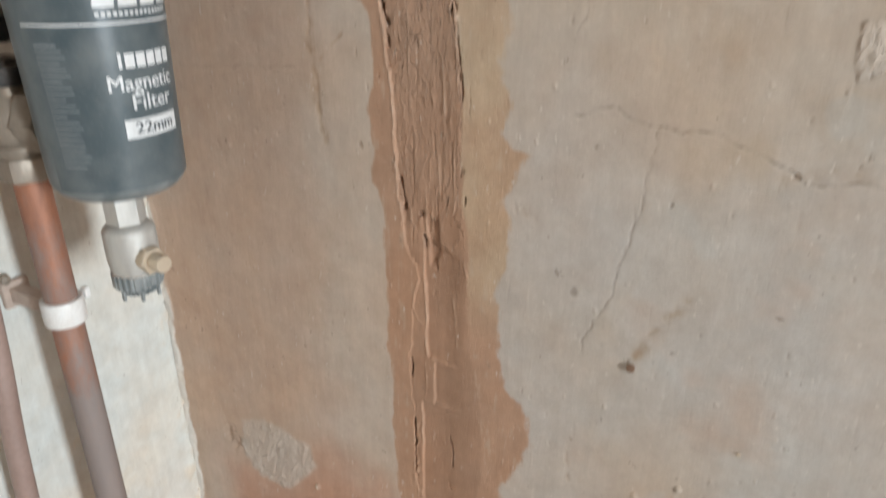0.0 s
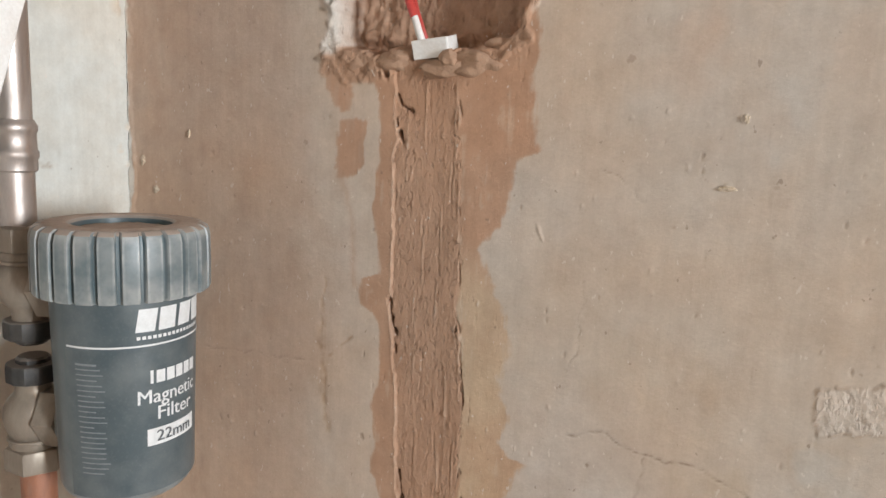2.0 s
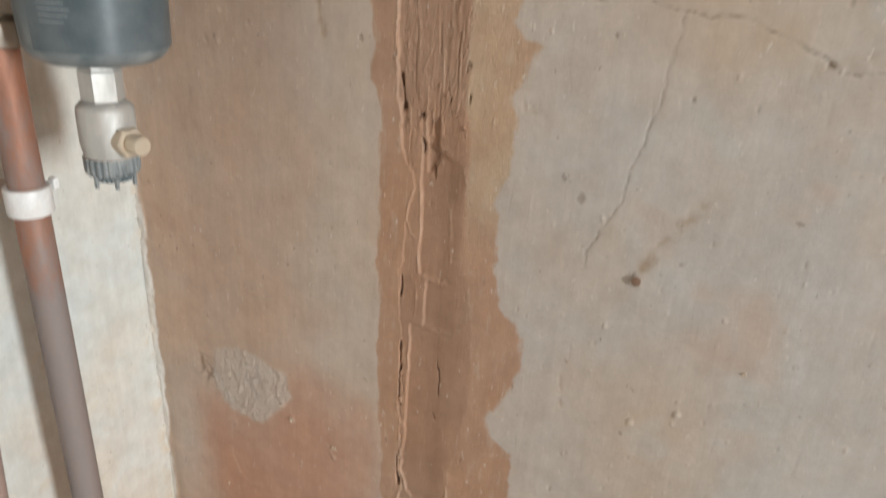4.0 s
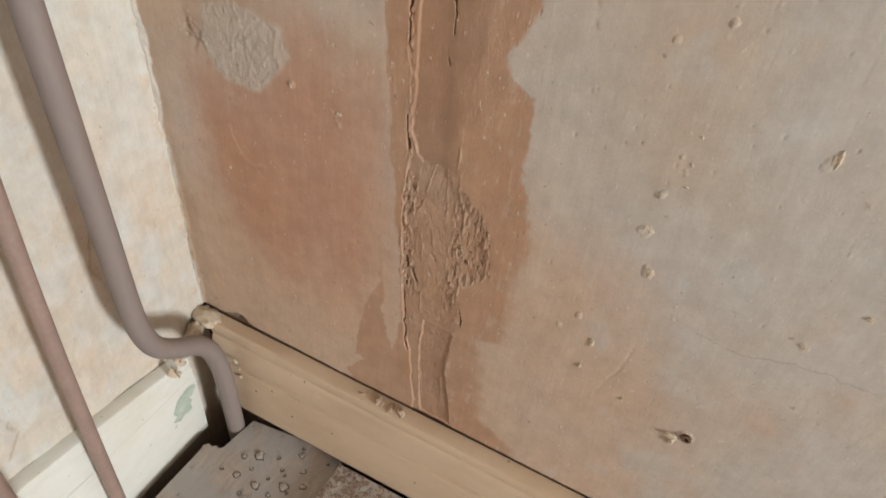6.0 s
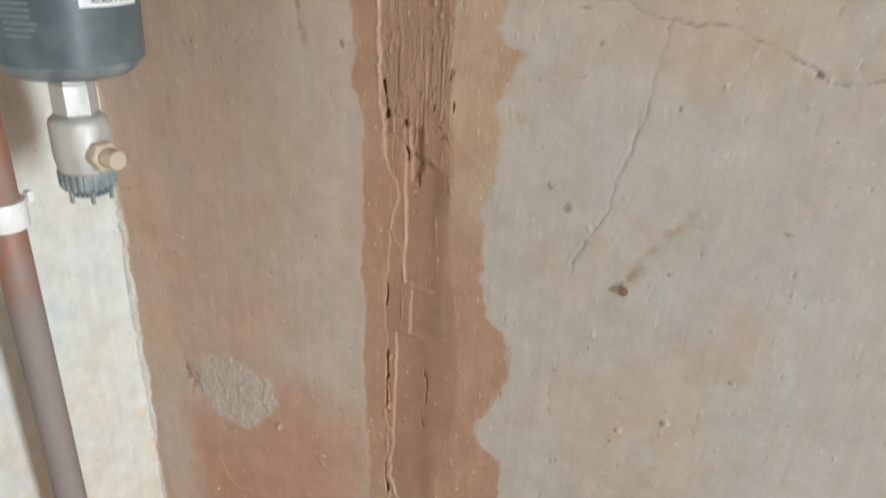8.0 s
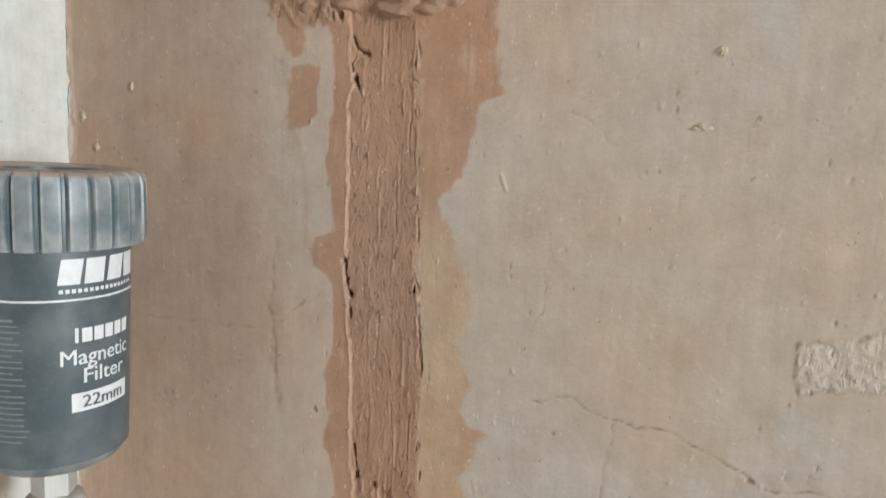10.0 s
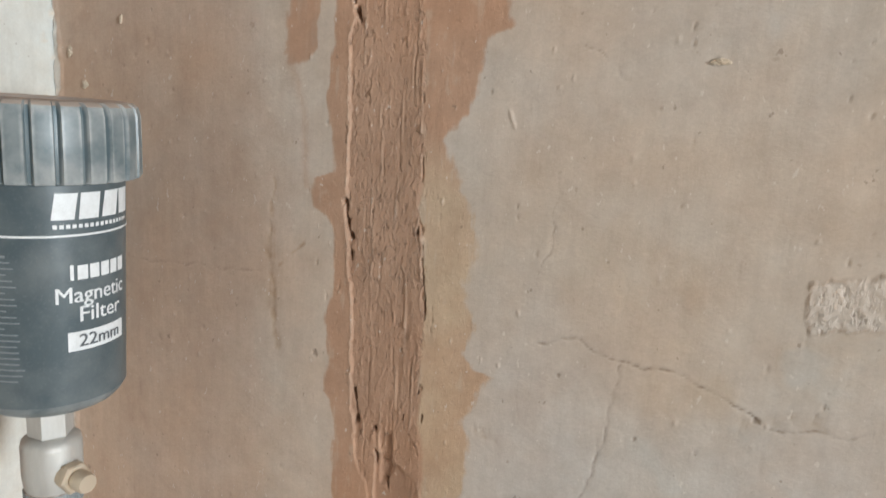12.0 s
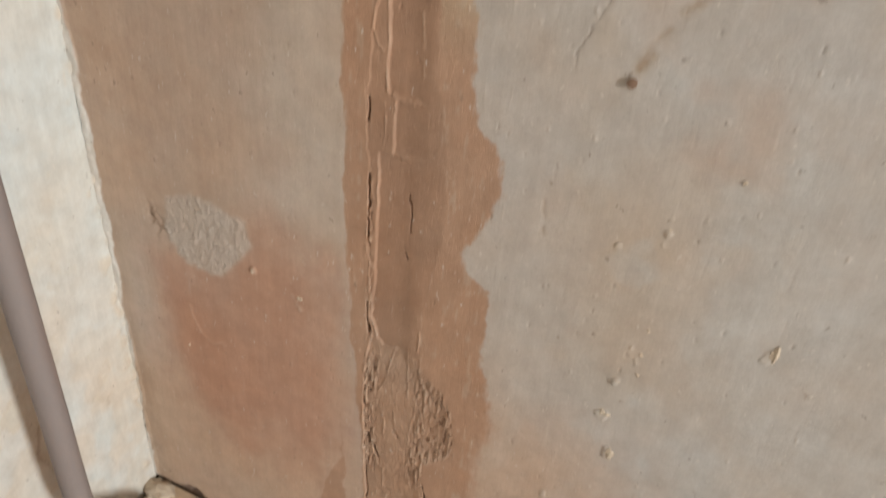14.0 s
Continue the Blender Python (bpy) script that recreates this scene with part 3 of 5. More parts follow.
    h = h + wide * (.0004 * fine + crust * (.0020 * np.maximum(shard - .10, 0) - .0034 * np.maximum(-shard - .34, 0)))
    # lit shards and shaded pits of the crust, painted to follow the relief
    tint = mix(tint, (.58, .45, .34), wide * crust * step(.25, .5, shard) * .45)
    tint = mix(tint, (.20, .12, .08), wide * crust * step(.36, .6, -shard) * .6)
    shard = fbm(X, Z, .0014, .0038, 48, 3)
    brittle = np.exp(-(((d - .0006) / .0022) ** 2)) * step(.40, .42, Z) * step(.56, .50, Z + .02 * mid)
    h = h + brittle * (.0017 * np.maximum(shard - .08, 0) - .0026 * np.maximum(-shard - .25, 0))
    # the brittle edge gets the same painted light and shade
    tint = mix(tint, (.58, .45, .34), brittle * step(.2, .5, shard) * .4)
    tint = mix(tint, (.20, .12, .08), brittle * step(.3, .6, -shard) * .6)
    # trowelled hollows, each with an upstanding left edge
    for pts, depth in (([(.2430, .672), (.2447, .640), (.2447, .588), (.2750, .586), (.2730, .650), (.2700, .660)], .0015), ([(.2497, .5845), (.2503, .5535), (.2760, .5535), (.2750, .5845)], .0014),
                       ([(.2410, .5515), (.2406, .529), (.2412, .500), (.2400, .460), (.2395, .430), (.2443, .4135), (.2476, .4083), (.2690, .4100), (.2752, .4115), (.2768, .4395), (.2790, .47), (.2810, .5515)], .0014),
                       ([(.2453, .6851), (.2533, .6865), (.2543, .6658), (.2513, .6536), (.2476, .6552)], .0016), ([(.2556, .254), (.2830, .254), (.2800, .210), (.2900, .135), (.2600, .135), (.2545, .20)], .0014)):
        cut = soften(in_shape(X + wob * .35, Z + wob * .5, pts), 2) * (1 - step(.256, .2735, X) * step(.395, .405, Z))
        h = h - depth * cut
        tint = mix(tint, MUD, cut * .6)
    for pts, up, w in (([(.2424, .672), (.2434, .650), (.2444, .615), (.2443, .588), (.2496, .5855), (.2551, .5850)], .0010, .0007), ([(.2392, .642), (.2357, .633), (.2349, .622), (.2385, .614), (.2424, .612)], .0009, .0007),
                       ([(.2427, .582), (.2440, .564), (.2428, .5514)], .0010, .0007), ([(.2492, .582), (.2502, .555)], .0009, .0006), ([(.2412, .5508), (.2516, .5540)], .0009, .0006), ([(.2406, .5465), (.2402, .529), (.2408, .5068)], .0010, .0008),
                       ([(.2382, .45), (.2392, .4287), (.2441, .4132), (.2476, .4078), (.2584, .4100), (.2679, .4098)], .0011, .0009), ([(.2590, .4434), (.2714, .4426), (.2766, .4395)], .0008, .0006), ([(.2681, .4075), (.2691, .3668)], .0011, .0006),
                       ([(.2573, .4078), (.254, .3921), (.251, .3775), (.2468, .3673)], .0010, .0006), ([(.2700, .660), (.2722, .653)], .0014, .0013), ([(.2760, .432), (.2755, .418), (.2775, .405)], .0012, .0009),
                       ([(.2524, .2873), (.2526, .2621)], .0010, .0007), ([(.2556, .2539), (.2542, .229), (.2545, .20)], .0010, .0007), ([(.2562, .1895), (.2602, .1559)], .0009, .0007), ([(.2772, .1991), (.2797, .1568)], .0010, .0006),
                       ([(.2372, .2887), (.244, .2829), (.2516, .2831), (.2539, .2868)], .0012, .0008), ([(.2745, .283), (.2765, .279)], .0014, .0012), ([(.2570, .268), (.2620, .265)], .0011, .0009), ([(.2631, .634), (.2645, .622), (.2663, .602)], .0005, .0012),
                       ([(.2345, .372), (.2365, .35)], .0012, .0008), ([(.2590, .352), (.2600, .335)], .0009, .0006), ([(.2500, .345), (.2520, .325)], .0010, .0007), ([(.2790, .345), (.2800, .33)], .0012, .0009)):
        ridge = np.exp(-((line_gap(X + wob * .3, Z + wob * .3, pts) / (.52 * w)) ** 2)) * np.clip(.65 + 1.1 * fine, .05, 1.25)
        h = h + .7 * up * ridge
        # light caught on the ridge, put into the colour as well
        tint = mix(tint, (.60, .46, .345), np.clip(ridge, 0, 1) * .42)
    # the pale lip along the left edge, and the places where the edge has opened into a black crack
    lip = np.exp(-(((d + .0006 + .0009 * fbm(X, Z, .004, .003, 44, 3)) / .00036) ** 2)) * step(.665, .70, Z + .02 * mid) * step(.945, .93, Z) * np.clip(.75 + .7 * fine, .25, 1)
    h = h + .0004 * lip
    # the lip's window-lit face is also painted paler
    tint = mix(tint, (.62, .49, .375), lip * .45)
    for pts, w, deep in (([(.2180, .815), (.2192, .8032), (.2214, .7935)], .0022, .007), ([(.2276, .7075), (.2289, .6964), (.2299, .6877)], .0014, .006), ([(.2343, .5353), (.2350, .5203), (.2355, .5026), (.2345, .492)], .00062, .006),
                         ([(.2355, .441), (.2366, .4227), (.2374, .4165)], .0010, .005), ([(.2391, .3189), (.2431, .3065), (.2485, .2944)], .0011, .005), ([(.2374, .2796), (.2388, .2545), (.2412, .2285), (.244, .2122)], .0007, .005),
                         ([(.2175, .934), (.2205, .9282), (.2281, .9255)], .0011, .004), ([(.2192, .9137), (.2213, .9079)], .0012, .006), ([(.2172, .9209), (.2178, .917)], .0008, .005), ([(.2621, .530), (.2640, .5172), (.2648, .5049)], .00055, .004),
                         ([(.2600, .4869), (.2614, .4832)], .0009, .003), ([(.2327, .583), (.2330, .570)], .0006, .003), ([(.2429, .6730), (.2436, .665)], .0008, .003), ([(.2516, .6580), (.2522, .6520)], .0010, .002), ([(.2218, .787), (.2222, .781)], .0008, .004),
                         ([(.2590, .330), (.2630, .326)], .0010, .003), ([(.3040, .3315), (.3060, .3300)], .0012, .003), ([(.2865, .284), (.2895, .268)], .0007, .003), ([(.258, .698), (.258, .694)], .0008, .003), ([(.2683, .719), (.2683, .714)], .0008, .004),
                         ([(.2698, .701), (.2698, .697)], .0007, .004), ([(.2683, .762), (.2683, .759)], .0007, .004), ([(.2425, .688), (.2425, .6855)], .0013, .004), ([(.2625, .806), (.2618, .802)], .0006, .003), ([(.2660, .782), (.2683, .760)], .0005, .002)):
        split = np.exp(-((line_gap(X + wob * .5, Z + wob * .5, pts) / (.55 * w * np.clip(1 + 1.3 * fine, .25, 1.9))) ** 2))
        h = h - deep * split
        tint = mix(tint, (.10, .062, .04), np.clip(split, 0, 1) * .75)
    d = X - cr
    crumb = step(.0, .5, fbm(X, Z, .004, .008, 45, 3)) * np.exp(-((d / .0011) ** 2)) * step(.945, .93, Z) * step(.69, .72, Z)
    h = h + .0007 * crumb - .0012 * np.exp(-(((d - .0008) / .0004) ** 2)) * step(.1, .4, fbm(X * 0, Z, 1, .008, 47, 3)) * step(.69, .72, Z)

    # the knocked-out box recess at the chase's head, with lumps of mud round it
    ragged = fbm(X, Z, .012, .012, 51, 4) * .006
    hole = in_shape(X + ragged, Z + ragged * .8, [(.176, .962), (.20, .960), (.222, .958), (.255, .960), (.279, .963), (.289, .972), (.290, 1.075), (.176, 1.075)])
    hole = soften(hole, 4)
    rim = soften(in_shape(X + ragged * 1.3, Z + ragged, [(.167, .945), (.19, .941), (.215, .945), (.25, .943), (.275, .951), (.296, .962), (.297, 1.085), (.165, 1.085)]), 2)
    lumps = np.maximum(fbm(X, Z, .017, .013, 53, 3) + .15, 0)
    tint = mix(tint, (.42, .265, .175), rim * .95)
    h = h + rim * (1 - hole) * (.007 * lumps * step(1.0, .97, Z) + .0012 * fine)
    h = h - hole * (.022 - .010 * lumps * step(.99, .955, Z) - .002 * fine - .0006 * streak)
    tint = mix(tint, (.30, .17, .11), hole * np.clip(.4 + fine + .4 * mid, 0, 1) * .5)
    pale = rim * step(.180, .172, X + ragged) * step(.955, .96, Z)
    tint = mix(tint, CREAM, np.clip(pale, 0, 1) * .85)
    h = h + pale * .002 * np.maximum(fine, 0)
    h = h - .009 * bump_at(X, Z, .2085, .9475, .0045, .003) * step(-.2, .3, fine)

    # rough scraped patches
    patch = soften(in_shape(X + wob * 1.6, Z + wob * 1.6, [(.062, .440), (.070, .476), (.09, .481), (.120, .474), (.143, .478), (.142, .454), (.128, .436), (.115, .421), (.09, .419)]), 5)
    grit = fbm(X, Z, .0022, .0024, 61, 3)
    tint = mix(tint, (.56, .49, .42), patch * .8)
    h = h + patch * (.0010 * np.maximum(grit, 0) + .0005 * fine)
    scar = bump_at(X + .25 * (Z - .452), Z, .055, .452, .006, .012)
    h = h + .0045 * scar * fine - .0014 * scar
    tint = mix(tint, (.33, .22, .15), scar * .5)
    scrape = soften(in_shape(X + wob, Z + wob, [(.446, .806), (.470, .812), (.488, .822), (.51, .832), (.56, .84), (.56, .80), (.50, .795), (.457, .786), (.446, .780)]), 2)
    tint = mix(tint, (.60, .525, .45), scrape * .9)
    h = h + .0004 * scrape + scrape * (.0006 * fbm(X, Z, .0030, .0026, 63, 3) + .0007 * fbm(X, Z, .010, .006, 64, 3))
    rimline = np.abs(scrape - .5) < .3
    h = h + .0008 * soften(rimline.astype(float)) * np.maximum(grit + .3, 0)
    tint = mix(tint, (.38, .28, .205), soften(rimline.astype(float)) * np.clip(.45 + .6 * grit, 0, 1))

    # cracks, scratches, nail heads, chips and specks
    for n, pts in enumerate(CRACKS):
        gap = line_gap(X + fbm(X, Z, .008, .008, 71 + n, 3) * .0025, Z + fbm(X, Z, .008, .008, 81 + n, 3) * .0025, pts)
        line = np.exp(-((gap / .00045) ** 2)) * (.25 + .75 * step(-.3, .4, mid + fine)) * (.85 if n == 0 else .55 if n == 1 else .45)
        h = h - .0007 * line
        tint = mix(tint, (.15, .095, .065), line * .75)
    for pts, w, amount in (([(.3751, .627), (.3809, .6393), (.3879, .6536), (.3952, .6644)], .0030, .75), ([(.1665, .79), (.1682, .771), (.170, .7507), (.175, .7232)], .0026, .6), ([(.1735, .770), (.1837, .780), (.1916, .787)], .0009, .7), ([(.1682, .819), (.1669, .788)], .0008, .5), ([(.343, .55), (.345, .53)], .0015, .4),
                           ([(.300, .70), (.312, .695)], .003, .3), ([(.43, .738), (.46, .743)], .004, .35)):
        gap = line_gap(X + wob, Z + wob, pts)
        smear = np.exp(-((gap / w) ** 2)) * np.clip(.5 + fine, 0, 1)
        tint = mix(tint, (.36, .24, .14), smear * amount)
        h = h - .0004 * smear
    marks = [(.435, .740, .0016, -1.5), (.344, .742, .0011, -.8), (.202, .724, .0022, -.9), (.383, .717, .0010, -.8), (.338, .659, .0030, -.6), (.241, .687, .0016, -3),
             (.258, .695, .0010, -2), (.270, .700, .0010, -2), (.270, .718, .0010, -2), (.143, .434, .0022, 1.6), (.402, .927, .0018, 1.6), (.397, .894, .0030, .8),
             (.403, .447, .0022, 1.7), (.401, .419, .0045, 1.1), (.410, .389, .0042, 1.1), (.409, .550, .0018, 1.2), (.385, .534, .0020, .9), (.474, .495, .0035, .8),
             (.507, .377, .0030, 1.4), (.393, .635, .0012, -.7), (.013, .886, .0022, 1.6), (.025, .866, .0018, 1.4), (.41, .463, .0012, 1.2), (.407, .474, .0012, 1.2),
             (.376, .33, .0030, 1.0), (.365, .315, .0025, 1.0), (.116, .705, .0012, .9), (.10, .66, .0015, .8), (.165, .67, .0014, .7)]
    for n, (cx, cz, r, up) in enumerate(marks):
        spot = step(.30, .62, bump_at(X + wob * .5 + fine * r * .35, Z + wob * .5, cx, cz, r * .9, r * 1.2) * (1 + .5 * fine))
        h = h + .0005 * up * spot * (1 + .8 * fine)
        tint = mix(tint, (.58, .51, .43) if up > 0 else (.17, .11, .075), np.clip(spot, 0, 1) * (.38 if up > 0 else .42))
    for pts, up, w in (([(.0753, .385), (.0815, .3695), (.0880, .3535), (.0955, .3470), (.1060, .3520), (.1090, .3440)], .0007, .0007), ([(.1745, .4240), (.1780, .4200), (.1825, .4145)], .0007, .0012),
                       ([(.060, .458), (.064, .448), (.069, .438)], .0010, .0012), ([(.079, .470), (.082, .455)], .0008, .0008), ([(.088, .458), (.094, .448), (.092, .440)], .0008, .0008), ([(.105, .463), (.108, .452)], .0008, .0008),
                       ([(.417, .321), (.413, .296), (.404, .262)], -.0003, .0010), ([(.306, .868), (.309, .86)], .0006, .0008)):
        ridge = np.exp(-((line_gap(X + wob * .6, Z + wob * .6, pts) / w) ** 2)) * np.clip(.7 + .9 * fine, .1, 1.2)
        h = h + up * ridge
        tint = mix(tint, (.60, .50, .41), np.clip(ridge, 0, 1) * .40)
    ring = np.hypot((X - .373), (Z - .621) * .9)
    tint = mix(tint, (.27, .18, .11), np.exp(-((ring / .0032) ** 2)) * np.clip(.6 + fine, 0, 1))
    h = h + .0018 * np.exp(-((ring / .0026) ** 2)) * (.6 + 1.2 * fine)
    ring = np.hypot(X - .473, Z - .2565)
    h = h - .003 * np.exp(-((ring / .002) ** 2)) + .0012 * np.exp(-(((ring - .0045) / .0012) ** 2))
    tint = mix(tint, (.25, .17, .11), np.exp(-((ring / .004) ** 2)) * .6)
    tint = mix(tint, (.64, .57, .48), bump_at(X, Z, .462, .252, .005, .003) * .8)
    h = h + .002 * bump_at(X, Z, .462, .252, .005, .003)

    # a scatter of thin drag marks, pits and specks
    rng = np.random.RandomState(5)
    for k in range(900):
        cx, cz = rng.uniform(.01, .60), rng.uniform(.17, 1.08)
        kind, size = k % 3, rng.uniform(.00042, .0009)
        long = rng.uniform(.003, .009) if kind == 0 else size * rng.uniform(1, 2)
        if .19 < cx < .30 and kind == 0 and rng.rand() < .3:
            continue
        i0, i1 = np.searchsorted(xs, [cx - 4 * size - .003, cx + 4 * size + .003])
        j0, j1 = np.searchsorted(zs, [cz - 2 * long - .003, cz + 2 * long + .003])
        u, v = X[j0:j1, i0:i1], Z[j0:j1, i0:i1]
        bend = rng.uniform(-.08, .08) if kind == 0 else 0
        mark = np.exp(-(((u - cx - bend * (v - cz) + .4 * wob[j0:j1, i0:i1]) / (size * .75)) ** 2 + ((v - cz) / long) ** 2))
        up = 1 if rng.rand() < (.6 if kind == 0 else .45) else -1
        h[j0:j1, i0:i1] += up * (.00012 if kind == 0 else .0006) * mark
        shade = (.60, .52, .44) if up > 0 else (.24, .16, .11)
        tint[j0:j1, i0:i1] = mix(tint[j0:j1, i0:i1], shade, mark * ((.22 if kind == 0 else .55) if up > 0 else (.18 if kind == 0 else .32)))

    # pale paint lapping round the corner, and the broken foot of the plaster
    lap = step(.0015, -.0008, X + wob - .002 - .005 * bump_at(X * 0, Z, 0, .46, 1, .10))
    tint = mix(tint, CREAM, lap * .85)
    h = h + .0009 * step(.006, .003, X + wob) * (1 + fine)
    # gap over the skirting and corner hole: recessed, their shade also painted dark
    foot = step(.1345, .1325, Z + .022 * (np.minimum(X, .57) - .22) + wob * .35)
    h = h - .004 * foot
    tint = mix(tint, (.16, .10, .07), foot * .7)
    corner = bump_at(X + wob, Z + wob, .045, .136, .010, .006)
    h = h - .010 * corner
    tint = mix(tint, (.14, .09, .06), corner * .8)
    crumbly = inside * ((.26 + .22 * step(-.2, .5, mid)) * top + .45 * wide * crust + .10 * low) + .6 * np.exp(-(((X - edge(CHASE_R, Z)) / .0020) ** 2)) * step(.945, .93, Z) * step(.68, .72, Z)
    crumbly = np.maximum(crumbly, .45 * np.exp(-(((X - edge(CHASE_L, Z) + .001) / .0015) ** 2)) * step(.945, .93, Z) * step(.66, .70, Z))
    crumbly = np.maximum(np.maximum(crumbly, rim * .6 - hole * .3), np.maximum(scrape * .45, patch * .35))
    crumbly = np.clip(crumbly + stain * .14 + .45 * inside * bump_at(X, Z, .24, .81, .02, .05), 0, 1) * (1 - .9 * foot)
    place = np.stack([X, -h * near, Z], -1)
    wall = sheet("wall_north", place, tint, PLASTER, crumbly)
    return tagged(wall, "bare patchy plaster wall with a mud-filled vertical cable chase", "wall", kind="structure")


chased_wall()


def pipe_wall():
    ys = np.concatenate([np.linspace(ROOM_Y, -.46, 24), np.arange(-.45, .0005, .0018)])
    zs = np.concatenate([np.linspace(-.12, .02, 5), np.arange(.03, 1.12, .0019), np.linspace(1.13, ROOM_Z, 22)])
    Y, Z = np.meshgrid(ys, zs)
    near = step(-.50, -.44, Y)
    broad, mid, fine = fbm(Y, Z, .16, .16, 101, 4), fbm(Y, Z, .035, .04, 105, 4), fbm(Y, Z, .007, .009, 109, 4)
    tint = np.ones(Y.shape + (3,)) * np.array((.60, .605, .565))
    tint = mix(tint, (.68, .61, .52), np.clip(.10 + .8 * broad + .4 * mid, 0, 1) * .42)
    tint = mix(tint, (.62, .51, .41), np.clip(step(.55, .16, Z + .12 * mid) * (.45 + .9 * mid), 0, 1) * .7)
    tint = mix(tint, (.63, .63, .58), step(.35, .7, mid) * .5)
    patches = step(.38, .46, mid + .5 * fine) * step(.6, .35, Z + .2 * broad)
    tint = mix(tint, (.58, .50, .38), patches * .45)
    h = .0010 * broad + .0006 * mid + .0002 * fine - .0007 * patches
    worn = step(.12, .5, fbm(Y, Z, .022, .03, 121, 4) + .35 * step(.42, .20, Z)) * step(.62, .30, Z + .1 * broad)
    tint = mix(tint, (.62, .53, .42), worn * .45)
    tint = mix(tint, (.66, .62, .54), step(.2, .6, fbm(Y, Z, .05, .09, 125, 4)) * .35)
    h = h - .0005 * worn
    edge_chip = step(-.016, -.006, Y + .006 * mid) * step(.1, .5, fine + .4 * mid)
    tint = mix(tint, (.60, .50, .38), edge_chip * .6)
    h = h + .0012 * edge_chip * (1 + fine)
    for n, pts in enumerate(([(-.105, .888), (-.085, .885), (-.06, .880)], [(-.09, .30), (-.10, .27), (-.092, .24)], [(-.20, .24), (-.215, .20), (-.205, .17), (-.22, .15)], [(-.03, .27), (-.031, .262)], [(-.148, .22), (-.155, .19), (-.150, .165), (-.157, .15)], [(-.075, .235), (-.082, .205), (-.078, .185)])):
        line = np.exp(-((line_gap(Y + .003 * fine, Z + .003 * fine, pts) / .0011) ** 2))
        h = h - .0012 * line
        tint = mix(tint, (.34, .25, .17), line * .6)
    place = np.stack([h * near, Y, Z], -1)
    wall = sheet("wall_west", place, tint, PLASTER)
    return tagged(wall, "cream-painted plaster wall with stains and flaking corner", "wall", kind="structure")


pipe_wall()

# backs of the two walls, the other walls with the window, ceiling: all out of view
tagged(part("wall_north_core", box(-0.15, ROOM_X + 0.15, 0.04, 0.16, -0.12, ROOM_Z), PAINT_WALL), "solid masonry behind the plaster", "wall", kind="structure")
tagged(part("wall_west_core", box(-0.15, -0.012, ROOM_Y - 0.12, 0.04, -0.12, ROOM_Z), PAINT_WALL), "solid masonry behind the plaster", "wall", kind="structure")
tagged(part("wall_south", box(-0.012, ROOM_X + 0.15, ROOM_Y - 0.12, ROOM_Y, -0.12, ROOM_Z), PAINT_WALL), "plain plastered room wall", "wall", kind="structure")


def window_wall():
    bm = bmesh.new()
    y0, y1, z0, z1 = WIN
    for a, b, c, d in ((ROOM_Y, y0, -.12, ROOM_Z), (y1, 0.04, -.12, ROOM_Z), (y0, y1, -.12, z0), (y0, y1, z1, ROOM_Z)):
        bmesh.ops.create_cube(bm, size=1.0, matrix=Matrix.LocRotScale((ROOM_X + .075, (a + b) / 2, (c + d) / 2), None, (.15, b - a, d - c)))
    tagged(part("wall_east", bm, PAINT_WALL), "plain plastered room wall with a window opening", "wall", kind="structure")
    win = thing("window_1", (ROOM_X + .1, (y0 + y1) / 2, z0), "white-painted window with two clear panes", "window", kind="structure")
    bm = bmesh.new()
    mid = (y0 + y1) / 2
    for a, b, c, d in ((y0, y0 + .06, z0, z1), (y1 - .06, y1, z0, z1), (mid - .03, mid + .03, z0 + .06, z1 - .06), (y0 + .06, y1 - .06, z0, z0 + .06), (y0 + .06, y1 - .06, z1 - .06, z1)):
        bmesh.ops.create_cube(bm, size=1.0, matrix=Matrix.LocRotScale((ROOM_X + .11, (a + b) / 2, (c + d) / 2), None, (.06, b - a, d - c)))
    part("window_frame", bm, FRAME_PAINT, win)
    for a, b in ((y0 + .06, mid - .03), (mid + .03, y1 - .06)):
        pane = part("pane", box(ROOM_X + .108, ROOM_X + .114, a, b, z0 + .06, z1 - .06), GLASS, win)
        pane.visible_shadow = False
    part("window_sill", box(ROOM_X - .04, ROOM_X + .08, y0 - .03, y1 + .03, z0 - .03, z0 + .002, .004), FRAME_PAINT, win)


window_wall()
tagged(part("ceiling", box(-.15, ROOM_X + .15, ROOM_Y - .12, .16, ROOM_Z, ROOM_Z + .1), CEILING), "unseen plain brown ceiling", "ceiling", kind="structure")
tagged(part("ground", box(-.15, ROOM_X + .15, ROOM_Y - .12, .16, -.20, -.12), EARTH), "dark earth void under the floorboards", "ground", kind="structure")

# ---- skirting boards ----


